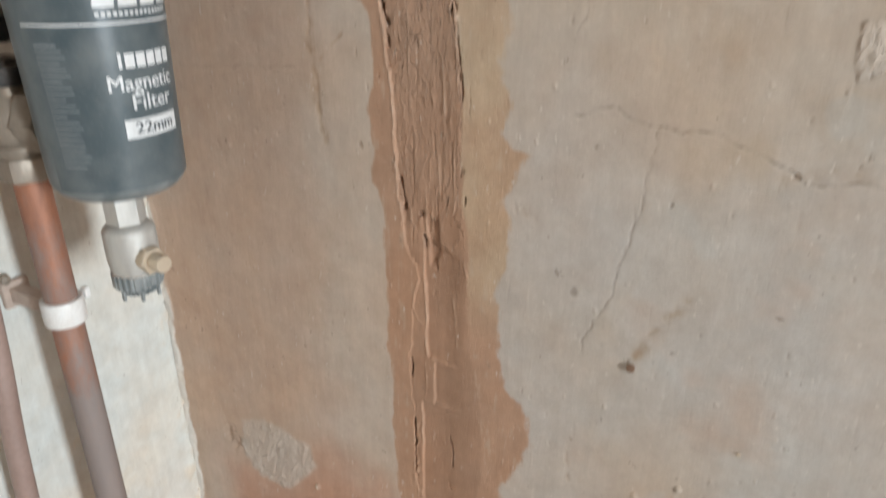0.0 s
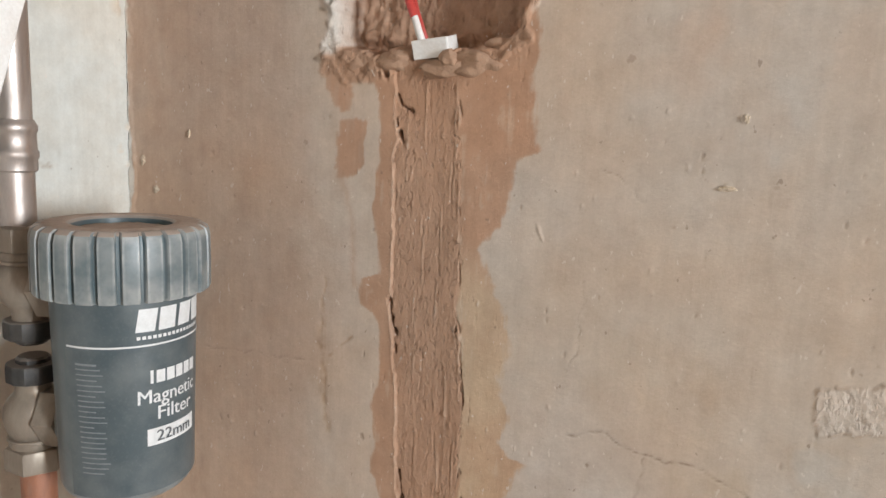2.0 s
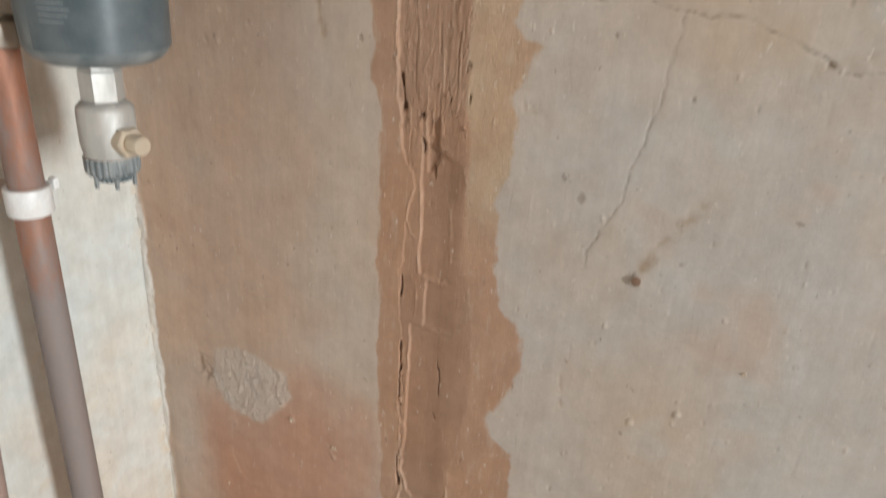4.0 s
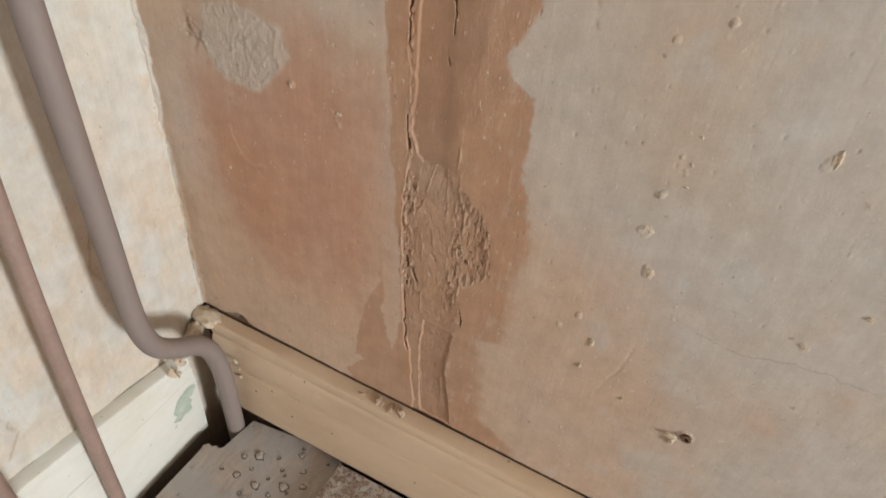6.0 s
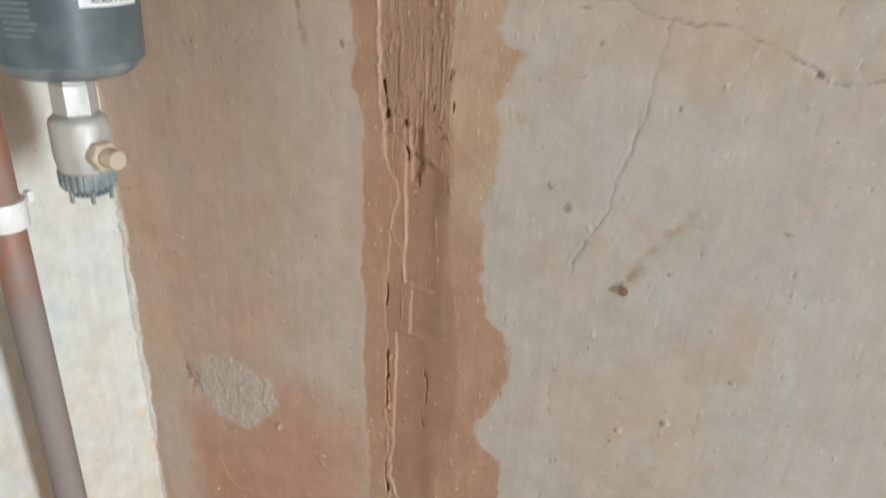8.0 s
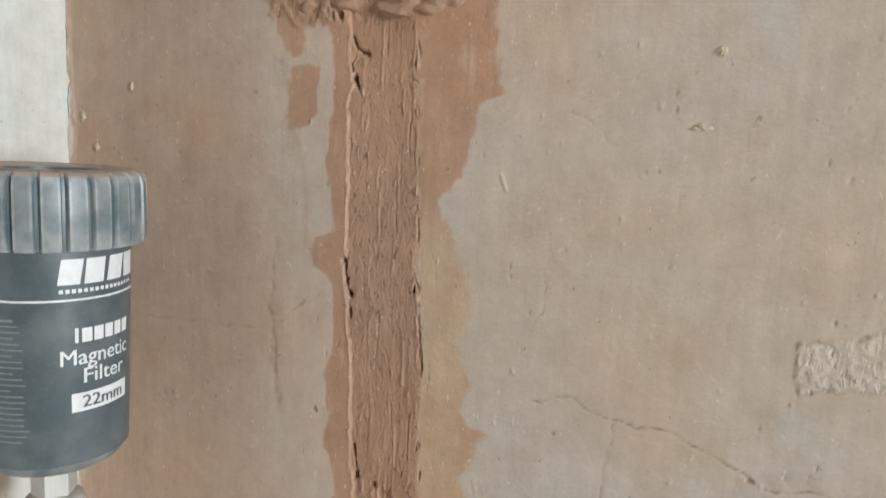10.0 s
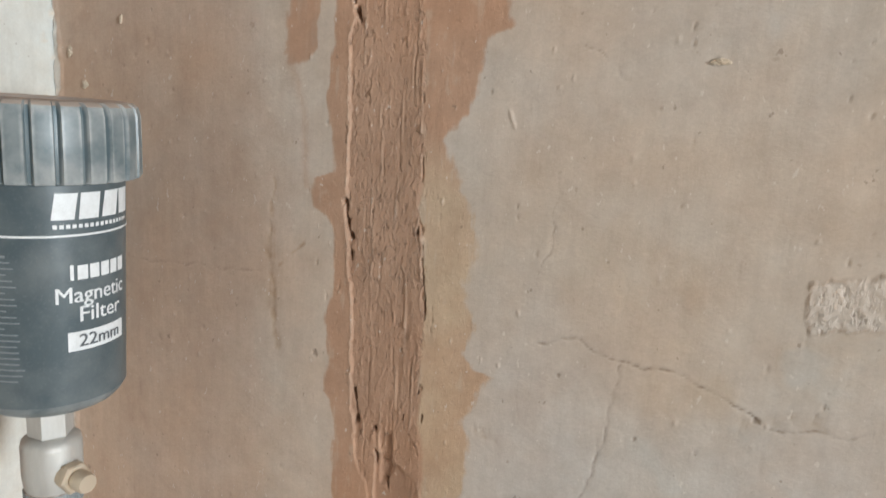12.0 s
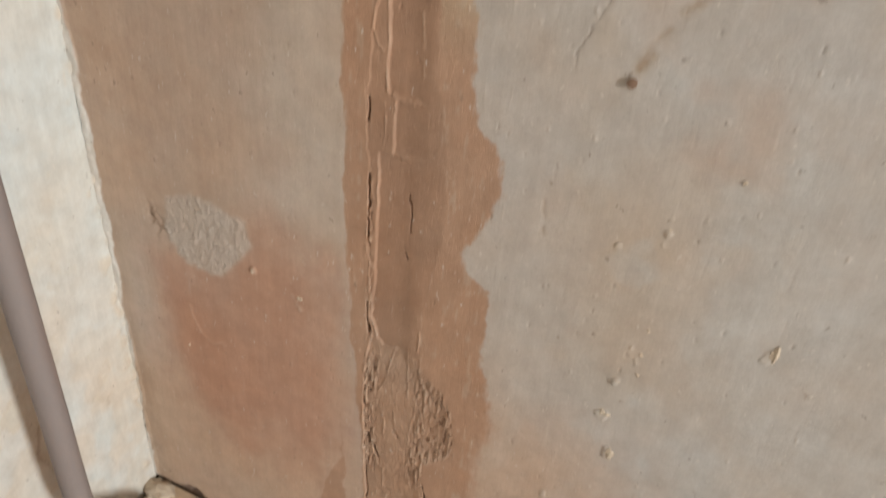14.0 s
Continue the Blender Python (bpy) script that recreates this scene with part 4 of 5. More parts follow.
def skirting(name, mat, length, height, depth, foot, m, label, taper=0.0, sag=0.0):
    h, d = height, depth
    prof = [(0, foot), (d, foot), (d, h - .0540), (d - .0008, h - .0520), (d - .0034, h - .0508), (d - .0034, h - .0490), (d - .0012, h - .0472), (d - .0018, h - .0200),
            (d - .0032, h - .0165), (d - .0046, h - .0150), (d - .0046, h - .0128), (d - .0032, h - .0108), (d - .0030, h - .0055), (d - .0046, h - .0016), (d - .0072, h), (0, h)]
    bm, rings, count = bmesh.new(), [], 60
    for k in range(count + 1):
        s = (k / count) ** 2 * length
        drop = taper * max(0.0, 1 - s / .18)
        rings.append([bm.verts.new(m @ Vector((u + .0006 * noise.noise((s * 6, v * 9, 2)), s, v - (drop * (v / h) if v > h - .05 else 0) - sag * (min(s, .55) - .2) * (v / h) + .0008 * noise.noise((s * 9, 3, 1))))) for u, v in prof])
    for p, q in zip(rings, rings[1:]):
        for k in range(len(prof)):
            n = (k + 1) % len(prof)
            bm.faces.new((p[k], p[n], q[n], q[k]))
    bm.faces.new(rings[0])
    bm.faces.new(rings[-1][::-1])
    ob = part(name, bm, mat, smooth=32)
    return tagged(ob, label, "skirting board", kind="structure")


# north: runs along +x, depth towards -y; west: runs along -y, depth towards +x
north_skirting = skirting("baseboard", SKIRT_CREAM, ROOM_X - .026, .1305, .020, .0115, Matrix(((0, 1, 0, .024), (-1, 0, 0, 0), (0, 0, 1, 0), (0, 0, 0, 1))), "cream gloss-painted moulded skirting board with chipped paint", sag=.022)
west_skirting = skirting("baseboard", SKIRT_WHITE, -ROOM_Y - .05, .130, .018, -.014, Matrix(((1, 0, 0, 0), (0, -1, 0, -.046), (0, 0, 1, 0), (0, 0, 0, 1))), "off-white moulded skirting board with green paint showing", .026)


def blob(bm, where, size, seed, flat=1.0, detail=2, rough=.45):
    made = bmesh.ops.create_icosphere(bm, subdivisions=detail, radius=1.0)["verts"]
    off = Vector((seed * 3.7, seed * 1.3, seed * 7.1))
    for v in made:
        r = 1 + rough * noise.noise(v.co * 1.4 + off) + rough * .5 * noise.noise(v.co * 3.5 + off)
        v.co = Vector((v.co.x * size[0], v.co.y * size[1], v.co.z * size[2] * flat)) * r + Vector(where)


bm = bmesh.new()
for k, (y, z, sy, sz) in enumerate(((-.068, .054, .012, .012), (-.058, .064, .008, .007), (-.076, .042, .007, .006), (-.064, .040, .005, .004))):
    blob(bm, (.0180, y, z), (.0006, sy, sz), k + 3, rough=.7)
part("paint_patch", bm, VERDIGRIS, west_skirting, "worn patch of pale green paint", 60)
bm = bmesh.new()
for k, (x, z) in enumerate(((.075, .060), (.098, .075), (.121, .048), (.27, .045), (.38, .03), (.33, .06), (.172, .055))):
    blob(bm, (x, -.0199, z), (.0012, .0005, .0017), k + 11, detail=1)
part("chip", bm, EARTH, north_skirting, "dark nail holes and chips")
FILLER = material("old_filler", painted((0.52, 0.40, 0.30), (0.36, 0.25, 0.18), 0.9, 120, 0.001))
PALE_CHUNK = material("pale_plaster", painted((0.60, 0.50, 0.38), (0.48, 0.37, 0.27), 0.9, 90, 0.001))
for n, (x, z, sx, sz) in enumerate(((.203, .1325, .007, .004), (.2455, .133, .0065, .0065), (.222, .136, .006, .002), (.256, .131, .004, .003), (.234, .134, .004, .003))):
    bm = bmesh.new()
    blob(bm, (x, -.0085, z - .004), (sx * .75, .005, sz * .65), n + 21, detail=4, rough=.6)
    tagged(part("plaster_lump", bm, FILLER, smooth=50), "crusty lump of filler stuck on the skirting top", "plaster lump", "lumps on the skirting")
bm = bmesh.new()
blob(bm, (.014, -.010, .132), (.017, .011, .009), 31, detail=4, rough=.30)
blob(bm, (.008, -.024, .121), (.008, .011, .010), 32, detail=4, rough=.5)
tagged(part("plaster_chunk", bm, PALE_CHUNK, smooth=50), "broken pale plaster chunk wedged into the corner behind the pipe", "plaster chunk")
bm = bmesh.new()
for k, (x, y, z, s) in enumerate(((.0215, -.060, .118, .005), (.021, -.072, .112, .004), (.0215, -.066, .105, .0035), (.056, -.023, .10, .0022), (.058, -.022, .088, .0018), (.0575, -.0215, .075, .002))):
    blob(bm, (x, y, z), (s, s * .9, s * 1.2), k + 41, detail=2, rough=.8)
tagged(part("plaster_crumbs", bm, PALE_CHUNK, smooth=50), "crumbs of plaster caught round the pipe bend", "plaster crumbs", kind="stuff")

# ---- pipes ----


def pipe(name, points, radius, mat, label, per=10):
    ob = part(name, tube(glide(points, per), radius), mat, smooth=60)
    return tagged(ob, label, "pipe", "heating pipes on the wall")


PX, PY = .0505, -.111
pipe("heating_pipe", [(PX, PY, .722), (PX, PY, .60), (PX, PY, .47), (PX, PY, .34), (PX, PY, .262), (PX - .0005, PY + .003, .226), (PX - .002, -.098, .196), (.0505, -.080, .1765),
                      (.050, -.062, .162), (.050, -.047, .142), (.050, -.039, .112), (.0505, -.036, .075), (.051, -.0355, .0), (.051, -.0355, -.11)], .0095, COPPER, "dusty copper pipe offset round the skirting into the floor")
pipe("heating_pipe", [(PX - .003, PY - .003, .850), (PX - .003, PY - .003, 1.2), (PX - .003, PY - .003, 1.9)], .0095, STEEL_PIPE, "tarnished copper pipe rising from the upper valve", 2)
pipe("gas_pipe", [(.0305, -.1745, -.11), (.0305, -.171, .12), (.0300, -.165, .30), (.0295, -.152, .52), (.029, -.138, .80), (.029, -.13, 1.9)], .0065, PAINTED_PIPE, "thin dusty pink-brown pipe running down to the floor", 8)
pipe("heating_pipe", [(.050, -.2555, -.11), (.050, -.2535, .5), (.050, -.2535, 1.9)], .0095, PAINTED_PIPE, "grey-brown dusty pipe running down to the floor", 4)

coupling = part("pipe_coupling", lathe([(.0112, .8825), (.0124, .8835), (.0124, .8895), (.0133, .8905), (.0133, .8935), (.0124, .8945), (.0122, .9035), (.0130, .9045), (.0130, .9075), (.0122, .9085), (.0112, .9105)], 32, pose(PX - .003, PY - .003, 0) @ Matrix.Diagonal((.9, .9, 1, 1))), STEEL_PIPE, smooth=40)
tagged(coupling, "soldered copper coupling on the upper pipe", "pipe fitting")


def pipe_clip(x, y, z, r):
    clip = thing("pipe_clip", (0, y, z), "white plastic snap clip holding the copper pipe", "pipe clip")
    ring = lathe([(r + .0003, -.0080), (r + .0023, -.0080), (r + .0027, -.0072), (r + .0027, .0072), (r + .0023, .0080), (r + .0003, .0080)], 36, pose(x, y, z, 0, 0, 0))
    part("collar", ring, WHITE_PLASTIC, clip, smooth=40)
    part("stem", box(.0, x - r, y - .005, y + .005, z - .0050, z + .0050, .001), DUST, clip, "dust-caked stem")
    part("wall_plate", box(.0, .005, y - .009, y + .009, z - .009, z + .009, .0015), DUST, clip)
    part("latch", box(x + r * .2, x + r * .75, y + r + .002, y + r + .0055, z + .004, z + .0105, .0008), WHITE_PLASTIC, clip)
    part("screw", lathe([(.0032, 0), (.0036, .0008), (.003, .002), (.001, .0024)], 12, pose(.005, y - .006, z + .012, 0, 90, 0)), BRASS, clip)


pipe_clip(PX, PY, .627, .0096)

# ---- isolating valves ----
OUT = Vector((.051, .018, 0)).normalized()


def hexed(a, n):
    return 1 / max(math.cos((a % (math.pi / 3)) - math.pi / 6), .5) * math.cos(math.pi / 6)


def knurled(count, depth):
    return lambda a, n: 1 + depth * (1 if math.sin(count * a) > 0 else -1)


def isolating_valve(z, up):
    """up: 1 where the capped spindle points up, -1 where it points down."""
    valve = thing("isolating_valve", (PX, PY, z), "dusty brass angle valve with a black plastic spindle cap", "valve", "valves beside the filter")
    m = Matrix.Translation((PX, PY, z)) @ Matrix.Diagonal((1, 1, up, 1))
    part("body", lathe([(.0115, -.0135), (.0135, -.0125), (.0150, -.008), (.0166, -.002), (.0162, .004), (.0140, .009), (.0105, .0125), (.0095, .016), (.0095, .0195)], 36, m), BRASS, valve, smooth=50)
    part("compression_nut", lathe([(.0135, -.0335), (.0165, -.0322), (.0168, -.030), (.0168, -.0215), (.0160, -.0195), (.0135, -.0185)], 36, m, hexed), BRASS, valve, smooth=20)
    part("collar", lathe([(.0132, -.0190), (.0140, -.0178), (.0140, -.0150), (.0150, -.0142), (.0150, -.0128), (.0125, -.0120)], 36, m), BRASS, valve, smooth=40)
    side = Matrix.Translation((PX, PY, z)) @ OUT.to_track_quat("Z", "Y").to_matrix().to_4x4()
    part("outlet", lathe([(.0125, .004), (.0125, .022), (.0115, .024)], 28, side), BRASS, valve, smooth=40)
    part("union_nut", lathe([(.0150, .0085), (.0178, .0098), (.0180, .011), (.0180, .0195), (.0172, .0215), (.0140, .0225)], 36, side, hexed), BRASS, valve, smooth=20)
    cap = part("spindle_cap", lathe([(.0128, .0195), (.0136, .0200), (.0139, .0212), (.0139, .0285), (.0132, .0300), (.0088, .0305), (.0086, .0325), (.0074, .0338)], 48, m, knurled(12, .018)), BLACK_PLASTIC, valve, "black knurled cap", 25)
    return valve


isolating_valve(.7455, 1)
isolating_valve(.8205, -1)

# ---- the magnetic filter ----
FX, FY = .1055, -.094
filt = thing("magnetic_filter", (FX, FY, .712), "slate-grey plastic magnetic heating filter, dusty ribbed cap", "heating filter")
FM = pose(FX, FY, 0)


def body_radius(z):
    return .0345 + (.0366 - .0345) * (z - .715) / .108


prof = [(.004, .7105), (.020, .7100), (.0270, .7108), (.0305, .7128), (.0330, .7155), (.0343, .7190)]
prof += [(body_radius(z), z) for z in (.73, .75, .77, .79, .81, .8225)] + [(.0375, .8235), (.0375, .828)]
part("body", lathe(prof, 96, FM), GREY_PLASTIC, filt, smooth=40)


def ribbed(a, n):
    u = (a * 25 / (2 * math.pi)) % 1.0
    rise = min(1.0, max(0.0, min((u - .10) / .06, (.94 - u) / .06)))
    return 1 + (.0 if n in (0, 1, 8, 9, 10, 11) else -.055 * (1 - rise))


cap_prof = [(.0365, .8232), (.0385, .8230), (.0438, .8236), (.0446, .8250), (.0446, .840), (.0443, .8530), (.0432, .8572), (.0405, .8590), (.0355, .8592), (.0262, .8592), (.0250, .8580), (.0246, .8550), (.010, .8548), (.002, .8548)]
cap = part("cap", lathe(cap_prof, 400, FM, ribbed), GREY_CAP, filt, "ribbed grey screw cap", 35)
bm = lathe([(.0245, .8549), (.0236, .8556), (.016, .8561), (.006, .8559)], 48, FM)
for v in bm.verts:
    v.co.z += .0006 * noise.noise(v.co * 260)
part("dust_in_recess", bm, DUST, cap, "pinkish plaster dust lying in the recess", 60)
bm = lathe([(.0266, .8588), (.0272, .8594), (.030, .8597), (.0335, .8597), (.0362, .8596), (.0382, .8593)], 300, FM, lambda a, n: 1 + .012 * noise.noise((7 * math.cos(a), 7 * math.sin(a), n)) + (.0 if n < 4 else -.05 * (1 + ribbed(a, 5) - 1.0) if ribbed(a, 5) < .97 else .0), False)
for v in bm.verts:
    v.co.z += .0002 * noise.noise(v.co * 300)
part("dust_on_rim", bm, DUST, cap, "plaster dust lying on the rim", 60)
for z in (.7455, .8205):
    side = Matrix.Translation((PX, PY, z)) @ OUT.to_track_quat("Z", "Y").to_matrix().to_4x4()
    part("port", lathe([(.0135, .021), (.0150, .0215), (.0150, .034)], 28, side), GREY_PLASTIC, filt, smooth=40)

# printed label, wrapped on the body


def wrapped(verts2d, faces, lift):
    """(angle in degrees, height) rows laid on the filter's body."""
    bm = bmesh.new()
    made = []
    for az, z in verts2d:
        r, a = body_radius(z) + lift, radians(az)
        made.append(bm.verts.new((FX + r * math.cos(a), FY + r * math.sin(a), z)))
    for f in faces:
        bm.faces.new([made[k] for k in f])
    return bm


def band(az0, az1, z0, z1, lift, lean=0.0):
    n = max(1, int((az1 - az0) / 3))
    rows = [(az0 + (az1 - az0) * k / n, z0) for k in range(n + 1)] + [(az0 + (az1 - az0) * k / n + lean, z1) for k in range(n + 1)]
    return wrapped(rows, [(k, k + 1, n + 2 + k, n + 1 + k) for k in range(n)], lift)


def joined(pieces):
    bm = bmesh.new()
    for p in pieces:
        me = bpy.data.meshes.new("piece")
        p.to_mesh(me)
        p.free()
        bm.from_mesh(me)
        bpy.data.meshes.remove(me)
    return bm


def lettering(text, size, az_mid, z_base, lift, wide=1.18):
    """Letters of the built-in font, bent round the body and centred on an angle."""
    curve = bpy.data.curves.new("letters", "FONT")
    curve.body, curve.size, curve.align_x, curve.resolution_u = text, size, "CENTER", 3
    ob = bpy.data.objects.new("letters", curve)
    scene.collection.objects.link(ob)
    me = bpy.data.meshes.new_from_object(ob.evaluated_get(bpy.context.evaluated_depsgraph_get()))
    bm = bmesh.new()
    bm.from_mesh(me)
    bpy.data.objects.remove(ob)
    bpy.data.curves.remove(curve)
    bpy.data.meshes.remove(me)
    copies = []
    for n, shift in enumerate((-.012, .0, .012)):
        b = bm.copy()
        for v in b.verts:
            z = z_base + v.co.y
            r = body_radius(z) + lift + n * .00003
            a = radians(az_mid) + (v.co.x * wide + shift * size) / r
            v.co = (FX + r * math.cos(a), FY + r * math.sin(a), z)
        copies.append(b)
    bm.free()
    return joined(copies)


LABEL_GREY = material("label_grey", plastic((0.066, 0.088, 0.098), (0.22, 0.23, 0.225), 0.31, 0.34))
DARK_PRINT = material("dark_print", painted((0.10, 0.11, 0.12), (0.15, 0.15, 0.15), 0.5, 200, 0.0))
label = part("label", band(-90, 100, .7185, .8222, .00025), LABEL_GREY, filt, "slate-grey printed sticker", 60)
part("logo", joined([band(-33, -18, .8072, .8192, .0005, 3), band(-15, 0, .8072, .8192, .0005, 2), band(3, 18, .8072, .8192, .0005, 3), band(22, 38, .8072, .8192, .0005)]), WHITE_PRINT, label, "white block logo", 60)
part("rule", band(-88, 70, .7994, .8004, .0005), WHITE_PRINT, label, "thin white line", 60)
part("small_print", joined([band(-32 + 4.2 * k, -29.2 + 4.2 * k, .8032, .8050, .0005) for k in range(16)]), WHITE_PRINT, label, "row of small white bars", 60)
part("product_bar", joined([band(-22, -19.5, .7790, .7862, .0005)] + [band(-17 + 9.2 * k, -9.4 + 9.2 * k, .7790, .7858, .0005) for k in range(5)]), WHITE_PRINT, label, "white bars of a product name", 60)
part("lettering", lettering("Magnetic", .0108, -3, .7684, .0006, .98), WHITE_PRINT, label, "white word Magnetic")
part("lettering", lettering("Filter", .0108, 2, .7588, .0006, 1.06), WHITE_PRINT, label, "white word Filter")
part("size_box", band(-25, 26, .7447, .7541, .0005), WHITE_PRINT, label, "white rectangle", 60)
part("lettering", lettering("22mm", .0088, 1, .7467, .0009, 1.05), DARK_PRINT, label, "dark grey 22mm")
rows = []
for k in range(22):
    z = .7915 - .0028 * k
    wide = 22 + 7 * noise.noise((k * 1.7, 3, 1)) if k % 3 else 17 + 8 * noise.noise((k * 2.3, 1, 5))
    rows.append(band(-80 + .12 * k, -80 + .12 * k + (18 if k == 0 else wide), z - (.0011 if k == 0 else .0007), z, .0005))
part("fine_print", joined(rows), GREY_PRINT, label, "block of tiny pale print", 60)

# drain valve under the filter
VM = pose(FX - .002, FY, 0) @ Matrix.Diagonal((.88, .88, 1, 1))
drain = part("drain_valve", lathe([(.0105, .6895), (.0128, .6890), (.0158, .6865), (.0164, .684), (.0164, .668), (.0156, .6625), (.0150, .660)], 40, VM), NICKEL, filt, "dull nickel drain cock", 45)
part("hex_neck", lathe([(.0118, .6895), (.0122, .690), (.0122, .7045), (.0112, .7060), (.0112, .7110)], 36, VM, hexed), NICKEL, drain, smooth=20)
part("drain_cap", lathe([(.0150, .6602), (.0158, .6598), (.0158, .6520), (.0145, .6500), (.0118, .6496), (.0116, .6465), (.0105, .6462)], 96, VM, knurled(24, .022)), GREY_PLASTIC, drain, "dark ribbed cap", 25)
for k in range(3):
    a = radians(-95 + k * 62)
    part("tab", box(-.0012, .0012, -.0008, .0008, -.0045, .0045, .0004), GREY_PLASTIC, drain).matrix_world = Matrix.Translation(UNIT * Vector((FX - .002 + .0107 * math.cos(a), FY + .0107 * math.sin(a), .6475)))
side = Matrix.Translation((FX - .002, FY, .6695)) @ Vector((.95, -.12, .03)).to_track_quat("Z", "Y").to_matrix().to_4x4()
tap = part("tap_nozzle", lathe([(.0068, .012), (.0068, .0185), (.0048, .0190), (.0046, .0225), (.0053, .0228), (.0053, .0285), (.0046, .0300)], 28, side), BRASS_TAP, drain, "pale brass bleed screw", 40)
part("tap_nut", lathe([(.0072, .0165), (.0082, .0172), (.0082, .0205), (.0074, .0212)], 36, side, hexed), BRASS_TAP, drain, smooth=20)

# ---- white panel hanging in front of the upper pipe ----
outline = [(-.157, .892), (-.1215, 1.006), (-.085, 1.12), (-.085, 1.75), (-.42, 1.75), (-.42, .892)]
bm = extrude_profile([(y, z) for y, z in outline], .006, Matrix(((0, 1, 0, .087), (1, 0, 0, 0), (0, 0, 1, 0), (0, 0, 0, 1))))
bmesh.ops.bevel(bm, geom=bm.edges[:], offset=.0012, segments=2, affect="EDGES", profile=.5)
tagged(part("white_panel", bm, WHITE_PLASTIC), "smooth white panel with a slanting lower edge on the wall", "panel")

# ---- cable end in the recess ----
conduit = thing("cable_capping", (.238, .004, .958), "short white plastic cable capping end bedded in mud", "cable capping")
m = pose(.2380, -.0003, .9600, 14, -6, 0) @ Matrix.Diagonal((.84, 1, .8, 1))
bm = box(-.0128, .0128, -.0018, .0018, -.0065, .0065, .0006)
bm.transform(m)
part("face", bm, WHITE_PLASTIC, conduit)
for s in (-1, 1):
    bm = box(s * .0125 - .0008, s * .0125 + .0008, .0010, .012, -.0062, .0062, .0003)
    bm.transform(m)
    part("flange", bm, WHITE_PLASTIC, conduit)
bm = bmesh.new()
blob(bm, (.246, .0015, .9495), (.0140, .0048, .0058), 91, detail=4, rough=.3)
blob(bm, (.2500, -.0015, .9545), (.0050, .0040, .0050), 92, detail=3, rough=.4)
MUDDY = material("dried_mud", painted((0.42, 0.27, 0.18), (0.33, 0.20, 0.13), 0.95, 90, 0.0012))
tagged(part("mud_lump", bm, MUDDY, smooth=50), "lump of dried brown mud over the capping", "mud lump", "mud lumps round the recess")
for n, (x, z, s) in enumerate(((.192, .950, .013), (.2125, .953, .015), (.264, .952, .017), (.280, .961, .012), (.180, .957, .009))):
    bm = bmesh.new()
    blob(bm, (x, .0115, z), (s * 1.2, s * .95, s * .55), n + 95, detail=4, rough=.28)
    tagged(part("mud_lump", bm, MUDDY, smooth=50), "lump of dried brown mud at the recess edge", "mud lump", "mud lumps round the recess")
wire = thing("cable", (.232, .002, .966), "red-sleeved white cable sticking out of the capping", "cable")
part("white_sheath", tube(glide([(.2335, .002, .960), (.2308, -.0008, .968), (.2285, -.0008, .974), (.2272, -.0005, .977)]), .0021, 12), WHITE_PLASTIC, wire, smooth=60)
part("red_sleeve", tube(glide([(.2273, -.0005, .9768), (.2243, 0, .983), (.2195, .002, .993), (.2145, .006, 1.008), (.210, .012, 1.025), (.209, .018, 1.045)]), .0025, 12), RED_SLEEVE, wire, smooth=60)
part("red_sleeve", tube(glide([(.2345, .003, .962), (.2322, .001, .970), (.2285, .001, .979), (.2245, .003, .988)]), .0013, 10), RED_SLEEVE, wire, smooth=60)

# ---- nail and wall plug left in the chased wall ----
RUST = material("rusty_steel", metal((0.30, 0.20, 0.14), (0.16, 0.085, 0.05), 0.5, 0.6))
nail = part("nail", lathe([(.0011, -.006), (.0011, .0012), (.0024, .0013), (.0025, .0018), (.0012, .0021)], 14, pose(.3735, 0, .621, 78, 0, 12)), RUST, smooth=40)
tagged(nail, "bent rusty nail head sticking out of the plaster", "nail")
plug = thing("wall_plug", (.474, 0, .2565), "brown plastic wall plug in a chipped hole", "wall plug")
part("sleeve", lathe([(.0020, -.004), (.0020, .0012), (.0036, .0014), (.0037, .0024), (.0021, .0026), (.0019, .0005), (.0019, -.003)], 20, pose(.474, 0, .2565, 90, 0, 0)), RUST, plug, smooth=40)
bm = bmesh.new()
blob(bm, (.4635, -.001, .2525), (.0048, .0016, .0026), 131, detail=3, rough=.6)
blob(bm, (.4655, -.001, .2465), (.0020, .0014, .0038), 132, detail=3, rough=.6)
tagged(part("plaster_flake", bm, PALE_CHUNK, smooth=50), "pale plaster flakes curling beside the wall plug", "plaster flake", "flakes on the chased wall")
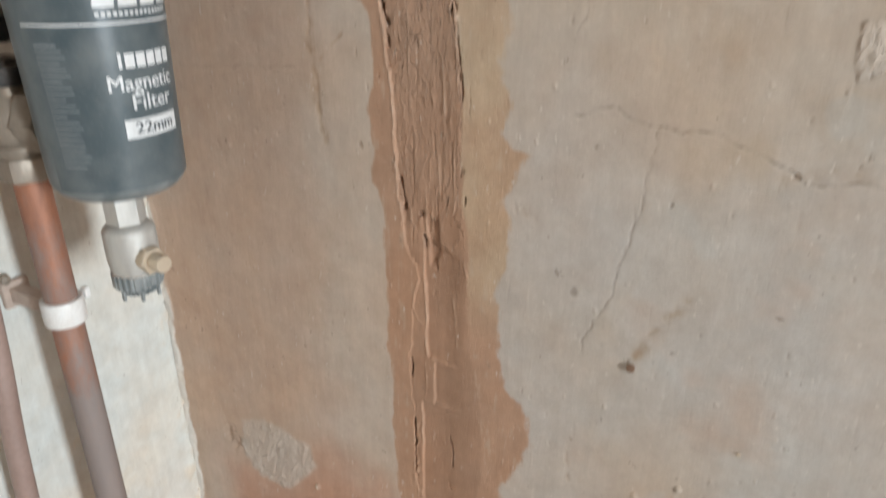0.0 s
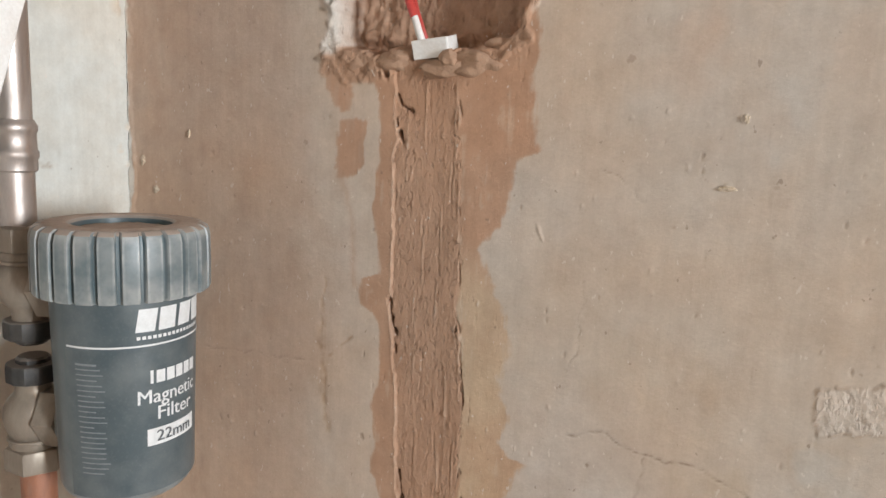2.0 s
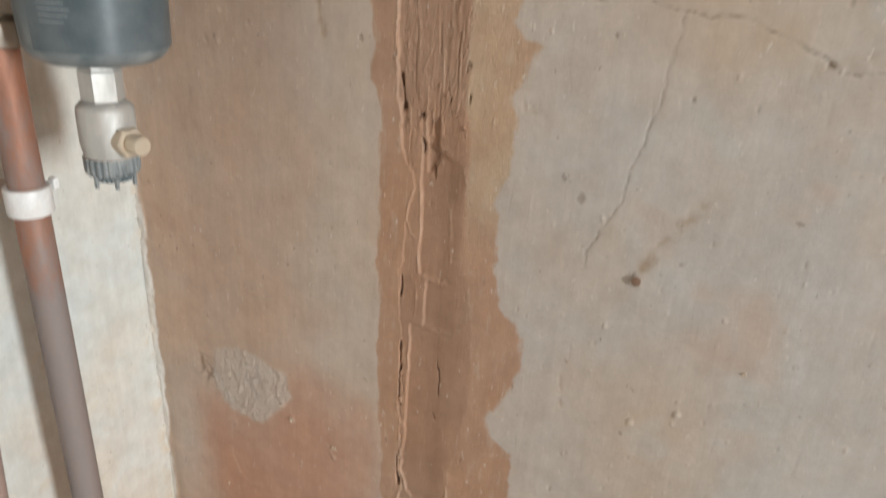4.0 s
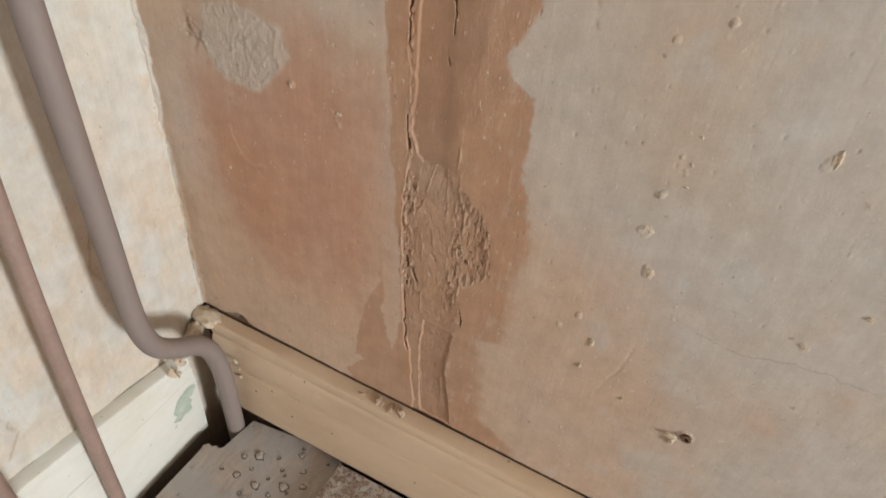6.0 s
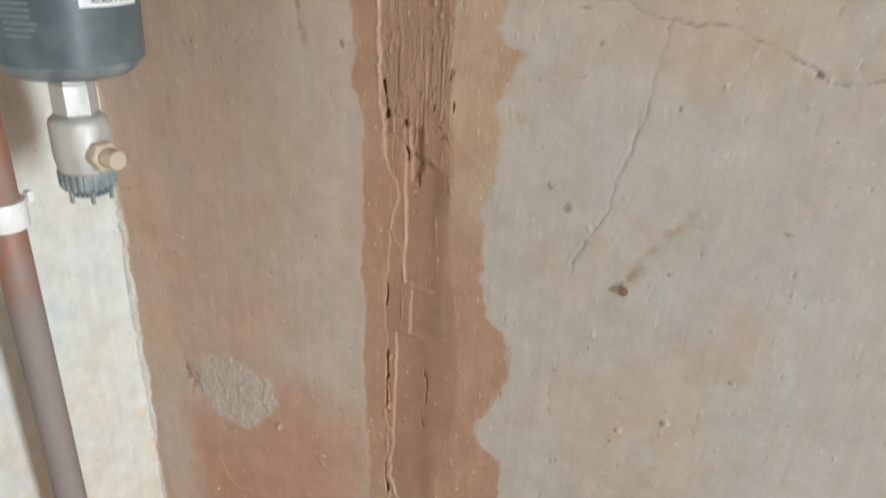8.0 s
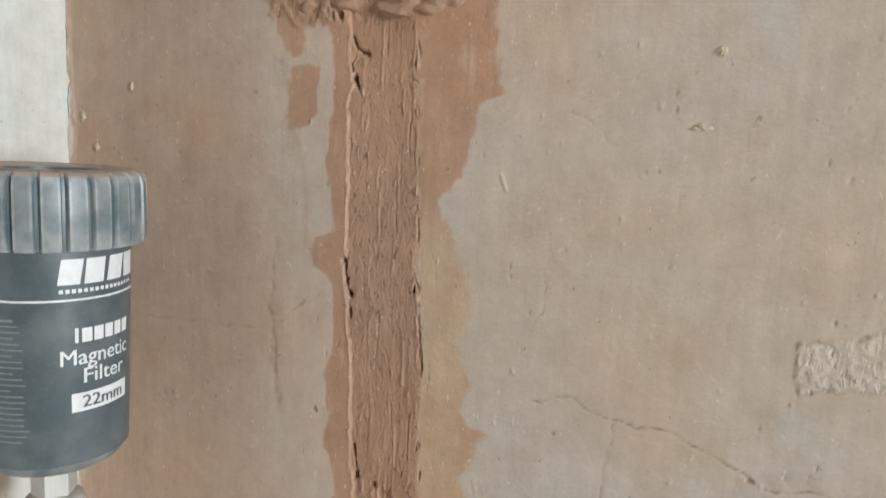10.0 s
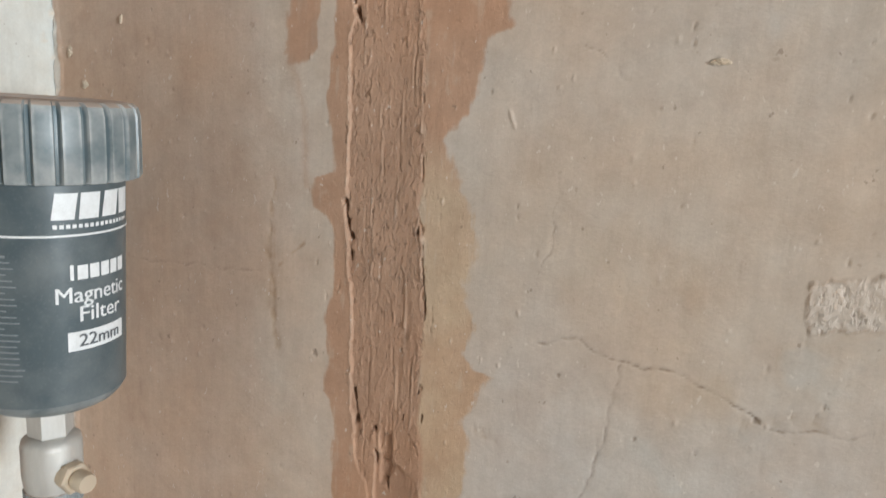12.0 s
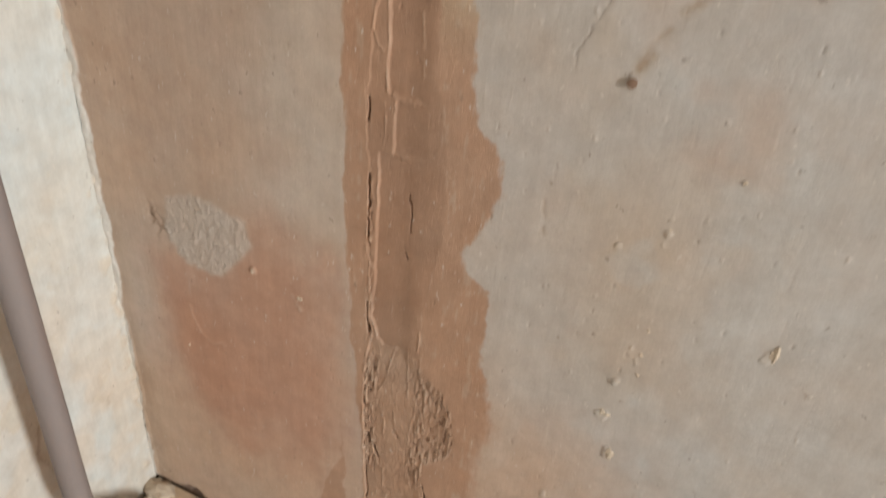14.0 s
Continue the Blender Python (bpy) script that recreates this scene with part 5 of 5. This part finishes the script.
for n, (x, z, sx, sz) in enumerate(((.401, .4195, .0040, .0022), (.4105, .389, .0026, .0048), (.4030, .4465, .0018, .0016), (.507, .377, .0032, .0014), (.3975, .8945, .0034, .0012), (.4025, .927, .0012, .0018), (.014, .8855, .0016, .0030), (.026, .866, .0020, .0022), (.3907, .3103, .0014, .0042), (.3872, .2825, .0014, .0020), (.4126, .4882, .0008, .0010), (.4125, .4706, .0008, .0013), (.4135, .4562, .0010, .0010), (.4091, .5505, .0009, .0016), (.3848, .5348, .0022, .0013), (.1421, .4340, .0014, .0024), (.4757, .4978, .0018, .0046), (.4352, .5856, .0012, .0012), (.4231, .2667, .0008, .0016), (.5283, .4125, .0022, .0014), (.0577, .9058, .0007, .0028), (.0720, .3372, .0010, .0010), (.1815, .4240, .0022, .0012))):
    bm = bmesh.new()
    blob(bm, (x, -.0002, z), (sx, .0009, sz), n + 141, detail=3, rough=.75)
    tagged(part("plaster_flake", bm, PALE_CHUNK, smooth=50), "small pale flake of plaster lifting off the wall", "plaster flake", "flakes on the chased wall")

# ---- floor droppings ----
bm = bmesh.new()
rng = random.Random(7)
spots = [(.098, -.053, .0045), (.143, -.070, .0045), (.107, -.127, .004), (.138, -.030, .003), (.117, -.083, .0038), (.085, -.062, .0025), (.13, -.055, .002), (.16, -.06, .003), (.15, -.095, .0025), (.092, -.083, .0032), (.125, -.105, .0030), (.135, -.085, .0022), (.108, -.098, .0018), (.150, -.045, .0026), (.165, -.085, .0032), (.118, -.045, .0020)]
for k in range(90):
    spots.append((rng.uniform(.06, .175), rng.uniform(-.45, -.02), rng.uniform(.0006, .0018)))
for k, (x, y, s) in enumerate(spots):
    blob(bm, (x, y, .0004), (s, s * rng.uniform(.7, 1.1), s * .35), k + 200, detail=2 if s > .002 else 1, rough=.5)
# a slightly wider, dark flat blob under each larger drop outlines it
rings = bmesh.new()
for k, (x, y, s) in enumerate(spots):
    if s > .0014:
        blob(rings, (x + .0002, y - .0002, .0002), (s * 1.28, s * 1.2, .0007), k + 200, detail=2, rough=.55)
RING = material("drop_outline", painted((0.13, 0.10, 0.08), (0.20, 0.16, 0.13), 0.9, 160, 0.0004))
tagged(part("drop_stains", rings, RING, smooth=60), "dark flat outlines round the plaster drops", "floor stains", kind="stuff")
PEBBLE = material("plaster_drops", painted((0.50, 0.46, 0.41), (0.32, 0.28, 0.24), 0.9, 160, 0.0006))
tagged(part("plaster_drops", bm, PEBBLE, smooth=60), "dried plaster drops scattered on the floorboard", "plaster drops", kind="stuff")
bm = bmesh.new()
for k in range(1300):
    x, y = .183 + abs(rng.gauss(0, .075)), -.024 - abs(rng.gauss(0, .045))
    s = rng.choice((.0004, .0005, .0006, .0006, .0008, .0010, .0013, .0022))
    blob(bm, (x, y, .0108), (s, s * rng.uniform(.7, 1.2), s * (.5 if s < .0015 else .14)), k + 400, detail=2 if s > .002 else 1, rough=.7)
DIRT = material("brown_dirt", painted((0.30, 0.22, 0.17), (0.17, 0.115, 0.08), 0.95, 150))
tagged(part("rubble", bm, DIRT, smooth=50), "crumbled plaster and dirt along the skirting", "rubble", kind="stuff")

# ---- floorboards ----
floor = thing("floor", (1.2, -1.2, 0), "bare old dusty floorboards with a gap along the wall", "floor", kind="structure")


def board(outline, top, thick=.021):
    bm = bmesh.new()
    lower = [bm.verts.new((x, y, top - thick)) for x, y in outline]
    upper = [bm.verts.new((x, y, top - .0015)) for x, y in outline]
    cx, cy = sum(p[0] for p in outline) / len(outline), sum(p[1] for p in outline) / len(outline)
    crown = [bm.verts.new((x + .0015 * (1 if x < cx else -1), y + .0015 * (1 if y < cy else -1), top)) for x, y in outline]
    n = len(outline)
    for a, b in ((lower, upper), (upper, crown)):
        for k in range(n):
            bm.faces.new((a[k], a[(k + 1) % n], b[(k + 1) % n], b[k]))
    bm.faces.new(crown)
    bm.faces.new(lower[::-1])
    return bm


left = [(.0385 + .0022 * noise.noise((y * 40, 1, 2)), y) for y in np.linspace(ROOM_Y + .002, -.078, 60)]
torn = [(.037, -.072), (.042, -.0675), (.047, -.0695), (.0515, -.0655), (.055, -.0675), (.060, -.063), (.0625, -.043), (.066, -.0205)]
part("floorboard", board(left + torn + [(.120, -.0135), (.1790, -.0130), (.1795, ROOM_Y + .002)], 0.0), WOOD, floor, smooth=30)
for k in range(36):
    x0 = .1815 + k * .142
    x1 = min(x0 + .139, ROOM_X - .001)
    if x1 - x0 > .02:
        part("floorboard", board([(x0, ROOM_Y + .002), (x0, -.0225), (x1, -.0225), (x1, ROOM_Y + .002)], .0105 + .0006 * (k % 3 == 1)), WOOD, floor, smooth=30)
